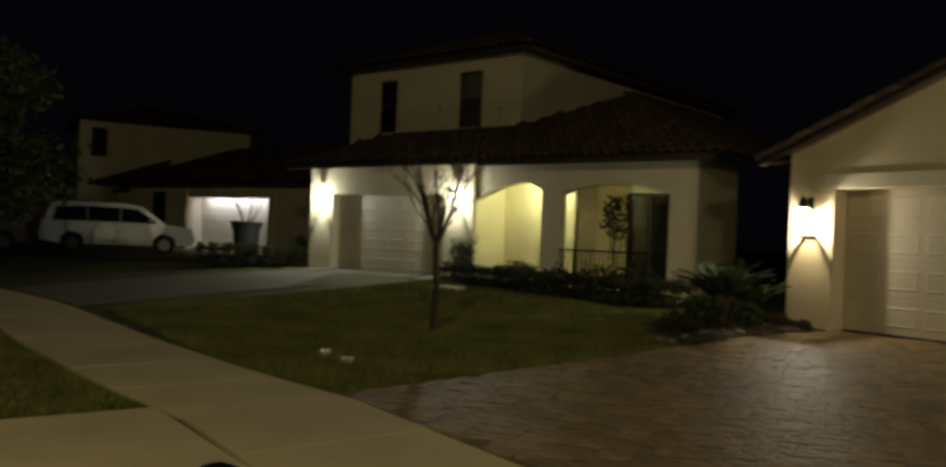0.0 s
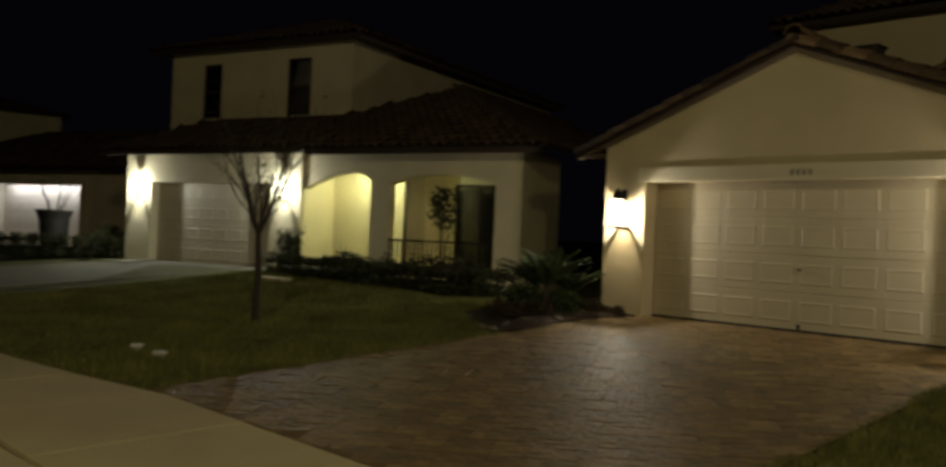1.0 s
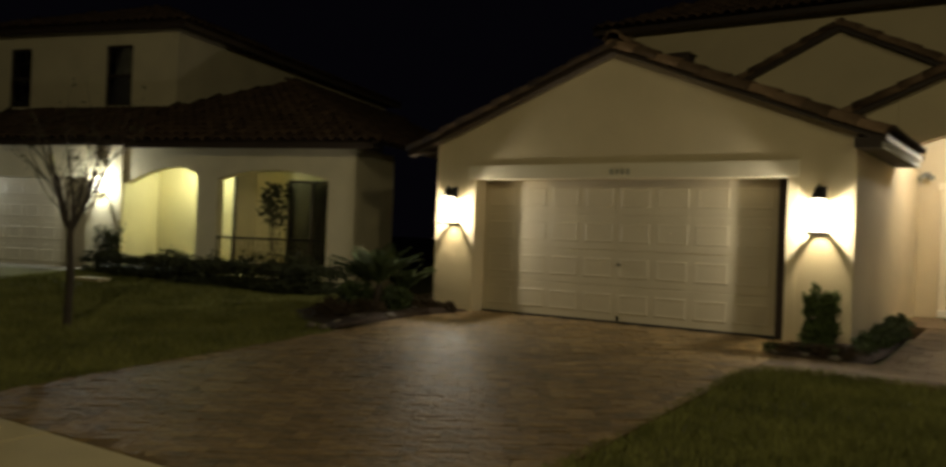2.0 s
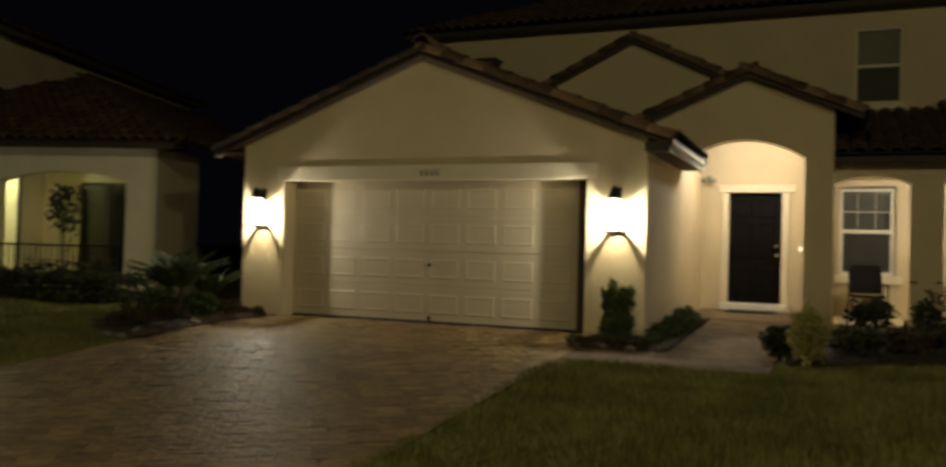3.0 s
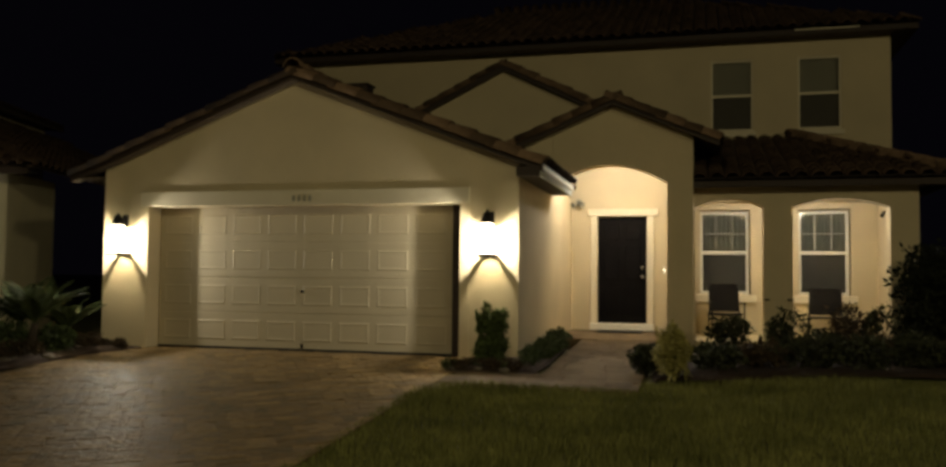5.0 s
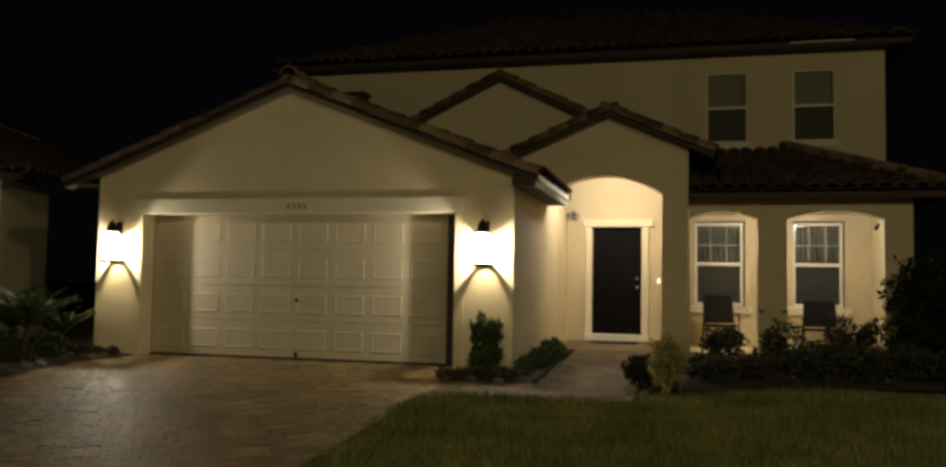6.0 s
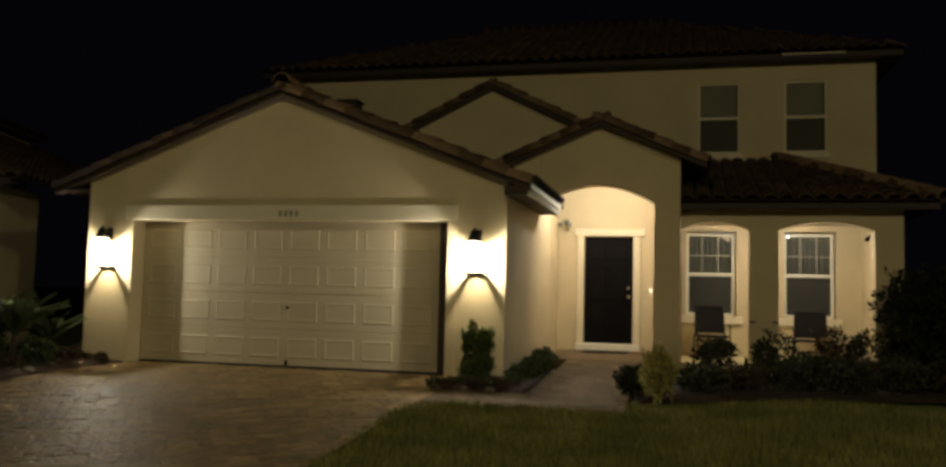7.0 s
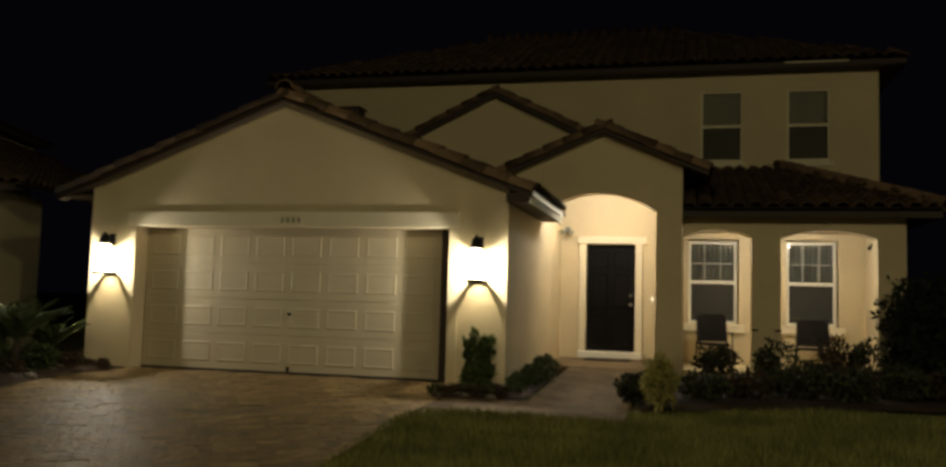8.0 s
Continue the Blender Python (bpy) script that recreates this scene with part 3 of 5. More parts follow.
part("entry_ceiling", box(5.70, 7.56, 3.0, 5.0, 3.25, 3.3), STUCCO, house)
part("entry_back_wall", slab(rect(5.2, 7.56, 0.0, 3.3), [rect(6.19, 7.10, 0.26, 2.28)], 5.0, 5.15), STUCCO, house)
fd = part("front_door", box(6.20, 7.09, 5.07, 5.12, 0.29, 2.275), BLACKDOOR, house, "closed black panelled front door")
for r, (za, zb) in enumerate(((0.42, 0.95), (1.10, 1.72), (1.84, 2.14))):
    for a, b in ((6.31, 6.59), (6.70, 6.98)):
        part("door_panel", box(a, b, 5.055, 5.072, za, zb, 0.012), BLACKDOOR, fd)
part("door_knob", ball((7.02, 5.03, 1.16), 0.032), BRASS, fd, "round metal door knob", True)
part("deadbolt", tube((7.02, 5.07, 1.32), (7.02, 5.04, 1.32), 0.032, n=14), BRASS, fd, "round metal deadbolt")
for a, b in ((6.06, 6.188), (7.102, 7.235)):
    part("door_casing", box(a, b, 4.955, 5.08, 0.26, 2.285, 0.008), TRIM, house, "white door casing")
part("door_head", box(6.01, 7.32, 4.945, 5.07, 2.288, 2.42, 0.01), TRIM, house, "white door head moulding")
part("threshold", box(6.06, 7.235, 4.86, 5.12, 0.16, 0.285, 0.008), WHITE, house, "pale door threshold")
part("bell_plate", box(7.395, 7.445, 4.985, 5.0, 1.21, 1.35, 0.004), WHITE, house)
part("bell_button", tube((7.42, 4.985, 1.285), (7.42, 4.97, 1.285), 0.014), BELL, house, "glowing doorbell button")
cl = part("ceiling_lamp", lathe([(0.10, 0.0), (0.13, -0.02), (0.11, -0.08), (0.03, -0.11)], 16, (6.70, 3.45, 3.25)), GLOWGLASS, house, "lit frosted ceiling lamp", True)
cl.visible_shadow = False
lamp("entry_light", "POINT", (6.65, 3.45, 3.10), 92.0, (1.0, 0.95, 0.88), 0.10)
mat_ob = single("door_mat", box(6.25, 7.05, 4.25, 4.80, 0.155, 0.175, 0.005), RUBBER, "dark doormat before the front door", "doormat")

# flood light sensor by the garage side wall
fl = thing("flood_light", "small unlit flood light fixed beside the entry", "wall lamp", pose(5.83, 4.99, 2.55))
part("bracket", box(-0.05, 0.05, -0.03, 0.005, -0.05, 0.05, 0.006), SHADE, fl)
for sx in (-1, 1):
    part("lamp_head", tube((sx * 0.03, -0.03, 0), (sx * 0.09, -0.14, -0.06), 0.022, 0.05), SHADE, fl)

# middle gable behind
MX, MAP, MS, MY = 4.33, 5.19, 0.49, 5.2
part("middle_gable_wall", slab([(1.2, 2.6), (1.2, MAP - MS * 3.1), (MX, MAP + 0.03), (7.4, MAP - MS * 3.05), (7.4, 2.6)], [], MY, MY + 0.2), STUCCO, house, "stucco gable between the roofs")
gable_edge(MX, MAP, 3.2, MS, MY - 0.15, house, depth=0.15, over=0.15)
zm_ = MAP - MS * 3.2 + 0.15
tile_roof("middle_roof_east", [(MX + 3.2, MY - 0.12, zm_), (MX + 3.2, 7.2, zm_), (MX, 7.2, MAP + 0.15), (MX, MY - 0.12, MAP + 0.15)], house)
tile_roof("middle_roof_west", [(MX - 3.2, MY - 0.12, zm_), (MX - 3.2, 7.2, zm_), (MX, 7.2, MAP + 0.15), (MX, MY - 0.12, MAP + 0.15)], house)

# upper storey
UW = ((8.28, 9.13), (9.99, 10.83))
part("upper_front_wall", slab(rect(-1.0, 11.74, 0.0, 6.06), [rect(a, b, 4.18, 5.68) for a, b in UW], 7.2, 7.4), STUCCO, house, "upper storey stucco wall")
part("upper_side_wall", box(11.54, 11.74, 7.4, 15.0, 0.0, 6.06), STUCCO, house)
part("upper_side_wall", box(-1.0, -0.8, 7.4, 15.0, 0.0, 6.06), STUCCO, house)
part("upper_back_wall", box(-0.8, 11.54, 14.8, 15.0, 0.0, 6.06), STUCCO, house)
for a, b in UW:
    sash_window(a, b, 4.18, 5.68, 7.2, house, TRIM, grid=False)
    part("window_ledge", box(a - 0.05, b + 0.05, 7.15, 7.2, 4.06, 4.17, 0.01), TRIM, house)
E0, E1, EYF, EYB, EZ = -1.5, 12.16, 6.75, 15.45, 6.16
part("upper_soffit", box(E0 + 0.03, E1 - 0.03, EYF + 0.03, EYB - 0.03, EZ - 0.12, EZ - 0.10), SOFFIT, house)
for a in (box(E0, E1, EYF, EYF + 0.03, EZ - 0.14, EZ + 0.02), box(E0, E0 + 0.03, EYF + 0.03, EYB, EZ - 0.14, EZ + 0.02), box(E1 - 0.03, E1, EYF + 0.03, EYB, EZ - 0.14, EZ + 0.02)):
    part("upper_fascia", a, FASCIA, house)
# the glint on the fascia, put in as a short pale strip
part("drip_edge_glint", box(9.9, 11.1, EYF - 0.02, EYF, EZ - 0.06, EZ - 0.035), TRIM, house, "pale strip standing for the glint along the drip edge")
RZ, RYM, R0, R1 = 8.15, 11.1, 2.8, 7.9
tile_roof("upper_roof_front", [(E0, EYF, EZ + 0.02), (E1, EYF, EZ + 0.02), (R1, RYM, RZ), (R0, RYM, RZ)], house)
tile_roof("upper_roof_back", [(E1, EYB, EZ + 0.02), (E0, EYB, EZ + 0.02), (R0, RYM, RZ), (R1, RYM, RZ)], house)
tile_roof("upper_roof_hip", [(E1, EYF, EZ + 0.02), (E1, EYB, EZ + 0.02), (R1, RYM, RZ)], house)
tile_roof("upper_roof_hip", [(E0, EYB, EZ + 0.02), (E0, EYF, EZ + 0.02), (R0, RYM, RZ)], house)

# porch
PY = 3.10
part("porch_front_wall", slab([(7.965, 0.0), (7.965, 2.66), (11.31, 2.66), (11.31, 0.0)],
     [arch(7.99, 9.04, 0.02, 2.28, 2.42), arch(9.48, 10.90, 0.02, 2.27, 2.41)], PY, PY + 0.26), STUCCO, house, "porch wall with two arched openings")
part("porch_side_wall", box(11.06, 11.31, PY + 0.26, 7.2, 0.0, 2.66), STUCCO, house)
part("porch_ceiling", box(7.96, 11.06, PY + 0.26, 5.0, 2.50, 2.56), STUCCO, house)
part("porch_back_wall", slab(rect(7.96, 11.06, 0.0, 2.66), [rect(8.05, 8.94, 0.855, 2.39), rect(9.755, 10.63, 0.855, 2.39)], 5.0, 5.18), STUCCO, house)
for a, b in ((8.06, 8.91), (9.765, 10.60)):
    sash_window(a, b, 0.86, 2.36, 5.06, house, WHITE, sill=True)
part("porch_floor", box(7.96, 11.06, PY + 0.005, 5.0, -0.2, 0.13), CONCRETE, house)
part("entry_floor", box(5.70, 7.56, 2.55, 5.0, -0.2, 0.145), WALKPAVER, house)
for xx in (9.02, 9.98):
    c = part("recessed_can", lathe([(0.075, 0.0), (0.075, -0.012), (0.05, -0.012), (0.045, 0.0)], 14, (xx, 3.48, 2.50)), CANLENS, house, "lit recessed porch lamp")
    c.visible_shadow = False
    lamp("porch_light", "POINT", (xx, 3.55, 2.42), PORCH_W, (1.0, 0.94, 0.86), 0.05)
for a, b in ((9.045, 9.13), (9.39, 9.475)):
    part("wall_hook", box(a, b, PY - 0.05, PY - 0.0, 0.80, 0.825, 0.004), IRON, house, "small dark wall hook")
part("porch_camera", tube((10.84, PY + 0.12, 2.20), (10.78, PY - 0.02, 2.13), 0.018, 0.03), IRON, house, "small dark camera under the arch")
part("porch_soffit", box(7.97, 11.72, PY - 0.27, PY, 2.605, 2.62), SOFFIT, house)
part("porch_fascia", box(7.95, 11.75, PY - 0.30, PY - 0.27, 2.58, 2.72), FASCIA, house)
part("porch_fascia", box(11.72, 11.75, PY - 0.27, 7.2, 2.58, 2.72), FASCIA, house)

tile_roof("porch_roof_front", [(7.93, PY - 0.30, 2.73), (11.83, PY - 0.30, 2.73), (9.85, 7.2, 4.02), (7.93, 7.2, 4.02)], house, singles=240)
tile_roof("porch_roof_hip", [(11.83, PY - 0.30, 2.73), (11.83, 7.2, 2.73), (9.85, 7.2, 4.02)], house, singles=60)
for k in range(12):
    f0 = k / 12
    t = new("hip_tile", RAKE_MESH)
    t.parent = house
    a, b = Vector((11.83, PY - 0.30, 2.75)), Vector((9.85, 7.2, 4.08))
    t.matrix_basis = Matrix.Translation(a.lerp(b, f0)) @ (b - a).to_track_quat("Y", "Z").to_matrix().to_4x4()

# ---------------------------------------------------------------- the lanterns of the near house
coach_lantern((-0.40, 0.0, 1.57))
coach_lantern((5.31, 0.0, 1.57))


# ---------------------------------------------------------------- the neighbouring house, turned with the street
NB = pose(0, 0, 0.0, 0, 0, 16.4)
nhouse = thing("neighbour_house", "two-storey tan stucco house with a low tiled roof and arched porch", "house", NB)
NG = 2.9
part("garage_front_wall", slab([(-15.49, -0.3), (-15.49, 3.0), (-9.41, 3.0), (-9.41, -0.3)], [rect(-14.53, -10.36, -0.28, 2.24)], NG, NG + 0.28), STUCCO_N, nhouse)
part("garage_side_wall", box(-9.61, -9.41, NG + 0.28, 5.3, -0.3, 3.0), STUCCO_N, nhouse)
part("garage_side_wall", box(-15.49, -15.29, NG + 0.28, 12.0, -0.3, 3.0), STUCCO_N, nhouse)
garage_door(nhouse, -14.5, -10.38, 0.12, 2.23, NG + 0.26)
part("eave_board", box(-16.1, -9.0, NG - 0.5, NG - 0.47, 2.92, 3.08), FASCIA, nhouse)
part("soffit", box(-16.07, -9.0, NG - 0.47, NG, 2.985, 3.0), SOFFIT, nhouse)
tile_roof("garage_roof_front", [(-16.1, NG - 0.5, 3.08), (-9.0, NG - 0.5, 3.08), (-9.5, 5.2, 4.15), (-14.6, 5.2, 4.15)], nhouse)
tile_roof("garage_roof_hip", [(-16.1, 12.0, 3.08), (-16.1, NG - 0.5, 3.08), (-14.6, 5.2, 4.15), (-14.6, 12.0, 4.15)], nhouse)
NUW = ((-15.19, -14.46), (-12.00, -11.16))
part("upper_front_wall", slab(rect(-16.48, -9.79, 2.5, 6.25), [rect(a, b, 4.25, 5.83) for a, b in NUW], 5.2, 5.4), STUCCO_N, nhouse)
part("upper_side_wall", box(-9.99, -9.79, 5.4, 17.9, 2.5, 6.25), STUCCO_N, nhouse)
part("upper_side_wall", box(-16.48, -16.28, 5.4, 17.9, 2.5, 6.25), STUCCO_N, nhouse)
part("upper_back_wall", box(-16.28, -9.99, 17.7, 17.9, 0.0, 6.25), STUCCO_N, nhouse)
for a, b in NUW:
    sash_window(a, b, 4.25, 5.83, 5.2, nhouse, FASCIA, grid=True)
N0, N1 = -16.95, -9.3
part("upper_fascia", box(N0, N1, 4.75, 4.78, 6.14, 6.30), FASCIA, nhouse)
part("upper_fascia", box(N1 - 0.03, N1, 4.78, 18.3, 6.14, 6.30), SOFFIT, nhouse, "pale eave board")
part("upper_soffit", box(N0, N1 - 0.03, 4.78, 18.3, 6.20, 6.22), SOFFIT, nhouse)
tile_roof("upper_roof_front", [(N0, 4.75, 6.30), (N1, 4.75, 6.30), (-13.1, 8.6, 7.75)], nhouse)
tile_roof("upper_roof_east", [(N1, 4.75, 6.30), (N1, 18.3, 6.30), (-13.1, 14.5, 7.75), (-13.1, 8.6, 7.75)], nhouse)
tile_roof("upper_roof_west", [(N0, 18.3, 6.30), (N0, 4.75, 6.30), (-13.1, 8.6, 7.75), (-13.1, 14.5, 7.75)], nhouse)
NP = 2.95
skew = [(-9.38, -0.18), (-9.38, 2.12)] + [(-9.38 + 1.43 * f, 2.12 + 0.39 * math.sin(f * math.pi / 2)) for f in (0.15, 0.3, 0.45, 0.6, 0.75, 0.9, 1.0)] + [(-7.95 + 0.53 * f, 2.51 - 0.18 * f * f) for f in (0.25, 0.5, 0.75, 1.0)] + [(-7.42, -0.18)]
part("porch_front_wall", slab([(-9.405, -0.2), (-9.405, 2.96), (-3.59, 2.96), (-3.59, -0.2)], [skew, arch(-6.90, -4.21, -0.18, 2.25, 2.47)], NP, NP + 0.25), STUCCO_N, nhouse, "porch wall with two arched openings")
part("porch_wing_wall", box(-4.8, -3.97, 4.9, 5.1, -0.2, 2.53), STUCCO_N, nhouse)
part("porch_side_wall", box(-3.79, -3.59, NP + 0.25, 4.9, -0.2, 2.96), STUCCO_N, nhouse)
part("porch_back_wall", slab(rect(-9.405, -3.80, -0.2, 2.96), [rect(-6.45, -5.15, 0.2, 2.40)], 5.15, 5.3), STUCCO_N, nhouse)
part("porch_inner_wall", box(-9.405, -7.31, 4.2, 5.15, 0.1, 2.72), STUCCO_N, nhouse)
part("corner_trim", box(-7.31, -7.26, 4.185, 4.25, 0.12, 2.45), FASCIA, nhouse)
pw = part("patio_window", slab(rect(-6.45, -5.15, 0.2, 2.40), [rect(-6.39, -5.83, 0.26, 2.34), rect(-5.77, -5.21, 0.26, 2.34)], 5.16, 5.24), FASCIA, nhouse, "dark patio window")
part("pane", box(-6.39, -5.21, 5.19, 5.20, 0.26, 2.34), DARKPANE, pw)
part("porch_floor", box(-9.405, -3.60, NP + 0.02, 5.15, -0.3, 0.12), CONCRETE, nhouse)
part("porch_ceiling", box(-9.405, -3.80, NP + 0.25, 5.15, 2.72, 2.78), STUCCO_N, nhouse)
part("porch_eave_board", box(-9.0, -3.0, NP - 0.5, NP - 0.47, 2.88, 3.04), FASCIA, nhouse)
part("porch_soffit", box(-9.0, -3.03, NP - 0.47, NP, 2.945, 2.96), SOFFIT, nhouse)
tile_roof("porch_roof_front", [(-9.15, NP - 0.5, 3.04), (-2.9, NP - 0.5, 3.04), (-7.65, 7.2, 5.15), (-9.74, 4.7, 4.04)], nhouse)
tile_roof("porch_roof_east", [(-2.9, NP - 0.5, 3.04), (-2.9, 16.0, 3.04), (-7.65, 15.0, 5.15), (-7.65, 7.2, 5.15)], nhouse)
tile_roof("porch_roof_west", [(-9.75, 4.75, 4.06), (-9.75, 15.0, 4.06), (-7.65, 15.0, 5.15), (-7.65, 7.2, 5.15)], nhouse)
nl = part("ceiling_lamp", lathe([(0.10, 0.0), (0.12, -0.03), (0.05, -0.09)], 14, (-8.0, 3.6, 2.72)), GLOWGLASS, nhouse, "lit porch ceiling lamp", True)
nl.visible_shadow = False
lamp("neighbour_porch_light", "POINT", NB @ Vector((-8.0, 3.55, 2.56)), 62.0, (0.90, 1.0, 0.62), 0.08)
wall_lantern(NB @ Vector((-14.98, NG, 2.12)), 16.4, "wall lanterns of the neighbour", 112.0, (0.95, 1.0, 0.92))
wall_lantern(NB @ Vector((-9.93, NG, 2.12)), 16.4, "wall lanterns of the neighbour", 112.0, (0.95, 1.0, 0.92))

# porch railing of the neighbour
rail = thing("porch_railing", "black metal porch railing between the arches", "railing", NB)
part("top_rail", box(-6.93, -4.25, NP + 0.02, NP + 0.06, 0.98, 1.02, 0.005), IRON, rail)
part("bottom_rail", box(-6.93, -4.25, NP + 0.025, NP + 0.055, 0.20, 0.23), IRON, rail)
for k in range(24):
    xx = -6.88 + k * 0.114
    part("baluster", box(xx - 0.008, xx + 0.008, NP + 0.032, NP + 0.048, 0.23, 0.98), IRON, rail)

# ---------------------------------------------------------------- the far house
FB = pose(0, 0, 0, 0, 0, 21.8)
far = thing("far_house", "dim tan stucco house with a brightly lit white garage door", "house", FB)
part("garage_front_wall", slab([(-33.6, -0.2), (-33.6, 3.05), (-22.0, 3.05), (-22.0, -0.2)], [rect(-29.3, -24.2, -0.18, 2.48), rect(-31.9, -30.9, 0.6, 2.7)], 11.0, 11.25), STUCCO_N, far)
garage_door(far, -29.28, -24.22, 0.2, 2.47, 11.75, mat=WHITE)
part("recess_wall", box(-29.5, -29.3, 11.25, 12.2, -0.2, 2.6), WHITE, far)
part("recess_wall", box(-24.2, -24.0, 11.25, 12.2, -0.2, 2.6), WHITE, far)
part("recess_ceiling", box(-29.5, -24.0, 11.25, 12.2, 2.6, 2.68), WHITE, far)
part("recess_floor", box(-29.3, -24.2, 11.0, 12.2, -0.2, 0.17), CONCRETE, far)
for a, b in ((-29.75, -29.35), (-24.15, -23.8)):
    part("door_casing", box(a, b, 10.93, 11.0, -0.1, 2.75), STUCCO_N, far)
sash_window(-31.9, -30.9, 0.6, 2.7, 11.0, far, FASCIA, grid=False, dark=True)
part("eave_board", box(-34.5, -21.5, 10.4, 10.43, 2.95, 3.12), FASCIA, far)
part("soffit", box(-34.5, -21.5, 10.43, 11.0, 3.035, 3.05), SOFFIT, far)
tile_roof("lower_roof", [(-34.0, 10.4, 3.12), (-21.5, 10.4, 3.12), (-23.0, 14.5, 4.9), (-30.5, 14.5, 4.9)], far)
# its upper storey, whose long side looks along the street
FU = FB.inverted() @ pose(-39.3, -3.9, 0, 0, 0, 83.2)
bm = slab(rect(0, 8.45, 0, 6.3), [rect(0.55, 1.3, 4.5, 5.95)], 0.0, 0.2)
bm.transform(FU)
part("upper_wall", bm, STUCCO_N, far)
for wall in (box(0, 0.2, 0.2, 8.0, 0, 6.3), box(8.25, 8.45, 0.2, 8.0, 0, 6.3), box(0.2, 8.25, 7.8, 8.0, 0, 6.3)):
    wall.transform(FU)
    part("upper_wall", wall, STUCCO_N, far)
sash_window(0.55, 1.3, 4.5, 5.95, 0.0, far, FASCIA, grid=False, dark=True).matrix_basis = FU
for corners in ([(-0.4, -0.4, 6.3), (8.85, -0.4, 6.3), (4.6, 4.0, 7.6), (3.9, 4.0, 7.6)], [(8.85, -0.4, 6.3), (8.85, 8.4, 6.3), (4.6, 4.0, 7.6)], [(-0.4, 8.4, 6.3), (-0.4, -0.4, 6.3), (3.9, 4.0, 7.6)]):
    tile_roof("upper_roof", corners, far).matrix_basis = FU
part("west_wing", box(-44.0, -33.6, 12.0, 12.2, -0.2, 3.05), STUCCO_N, far)
tile_roof("wing_roof", [(-45.0, 11.4, 3.12), (-34.5, 11.4, 3.12), (-35.5, 14.5, 4.4), (-44.0, 14.5, 4.4)], far)
# unseen strip and area light, added to brighten the garage door evenly
strip_box = part("added_light_strip", box(-28.9, -24.6, 11.32, 11.42, 2.52, 2.598, 0.01), WHITE, far, "unseen strip added under the lintel for the light on the door")
strip_box.visible_shadow = False
strip_light = lamp("far_garage_light", "AREA", (0, 0, 0), 27.0, (0.97, 0.94, 1.0), 4.2)
strip_light.data.shape, strip_light.data.size_y = "RECTANGLE", 0.08
strip_light.matrix_basis = FB @ pose(-26.75, 11.37, 2.50, 38, 0, 0)


# ---------------------------------------------------------------- beds, walk and planting
def leaves(n, centre, radii, size, seed, shell=0.55, droop=0.0, boxy=1.0):
    """Many small folded leaves spread through an uneven rounded body."""
    r = np.random.default_rng(seed)
    d = r.normal(size=(n, 3))
    d /= np.linalg.norm(d, axis=1)[:, None]
    lump = 1 + 0.22 * np.sin(d[:, 0] * 4.1 + seed) * np.cos(d[:, 1] * 5.3 + seed * 2) + 0.16 * np.sin(d[:, 2] * 7 + d[:, 0] * 6 + seed)
    rad = (shell + (1 - shell) * r.random(n) ** 0.6) * lump * (1 + 0.12 * (r.random(n) < 0.06))
    body = np.sign(d) * np.abs(d) ** boxy
    c = body * rad[:, None] * np.array(radii) + np.array(centre)
    out = d + r.normal(size=(n, 3)) * 0.7
    out /= np.linalg.norm(out, axis=1)[:, None]
    side = np.cross(out, r.normal(size=(n, 3)))
    side /= np.linalg.norm(side, axis=1)[:, None]
    s = size * (0.6 + 0.8 * r.random(n))[:, None]
    base, tip = c - out * s * 0.5, c + out * s * 0.6 + np.array([0, 0, -droop]) * s
    up = np.cross(out, side) * s * 0.12
    a, b = c + side * s * 0.28 + up, c - side * s * 0.28 + up
    co = np.stack([base, a, tip, b], 1).reshape(-1, 3)
    k = np.arange(n) * 4
    faces = np.concatenate([np.stack([k, k + 1, k + 2], 1), np.stack([k, k + 2, k + 3], 1)])
    return co, faces


def leaf_part(name, co, faces, mat, parent, label=""):
    me = bpy.data.meshes.new(name)
    me.from_pydata(co.tolist(), [], faces.tolist())
    me.materials.append(mat)
    ob = new(name, me)
    ob.parent = parent
    return tagged(ob, label)


def shrub(label, place, radii, n, size, seed, mat=LEAF, category="shrub", group="", lift=None, name="shrub", boxy=1.0):
    x, y, z = place
    t = thing(name, label, category, pose(x, y, z), group)
    bm = bmesh.new()
    rnd = random.Random(seed)
    h = radii[2] if lift is None else lift
    for k in range(7):
        a = rnd.uniform(0, 6.28)
        tube((rnd.uniform(-0.05, 0.05), rnd.uniform(-0.05, 0.05), -0.05), (math.cos(a) * radii[0] * 0.55, math.sin(a) * radii[1] * 0.55, h + rnd.uniform(0, radii[2] * 0.4)), 0.012, 0.004, 5, bm)
    part("stem", bm, BARK, t)
    lumps = [((0, 0, h), radii, int(n * 0.6))]
    for k in range(4):
        a = rnd.uniform(0, 6.28)
        lumps.append(((math.cos(a) * radii[0] * 0.55, math.sin(a) * radii[1] * 0.55, h + rnd.uniform(-0.2, 0.5) * radii[2] * boxy), [q * rnd.uniform(0.4, 0.6) for q in radii], int(n * 0.1)))
    cos, fs, off = [], [], 0
    for k, (c, q, m) in enumerate(lumps):
        co, f = leaves(m, c, q, size, seed * 10 + k, boxy=boxy)
        cos.append(co)
        fs.append(f + off)
        off += len(co)
    co = np.concatenate(cos)
    co[:, 2] = np.maximum(co[:, 2], 0.0)
    leaf_part("foliage", co, np.concatenate(fs), mat, t)
    return t


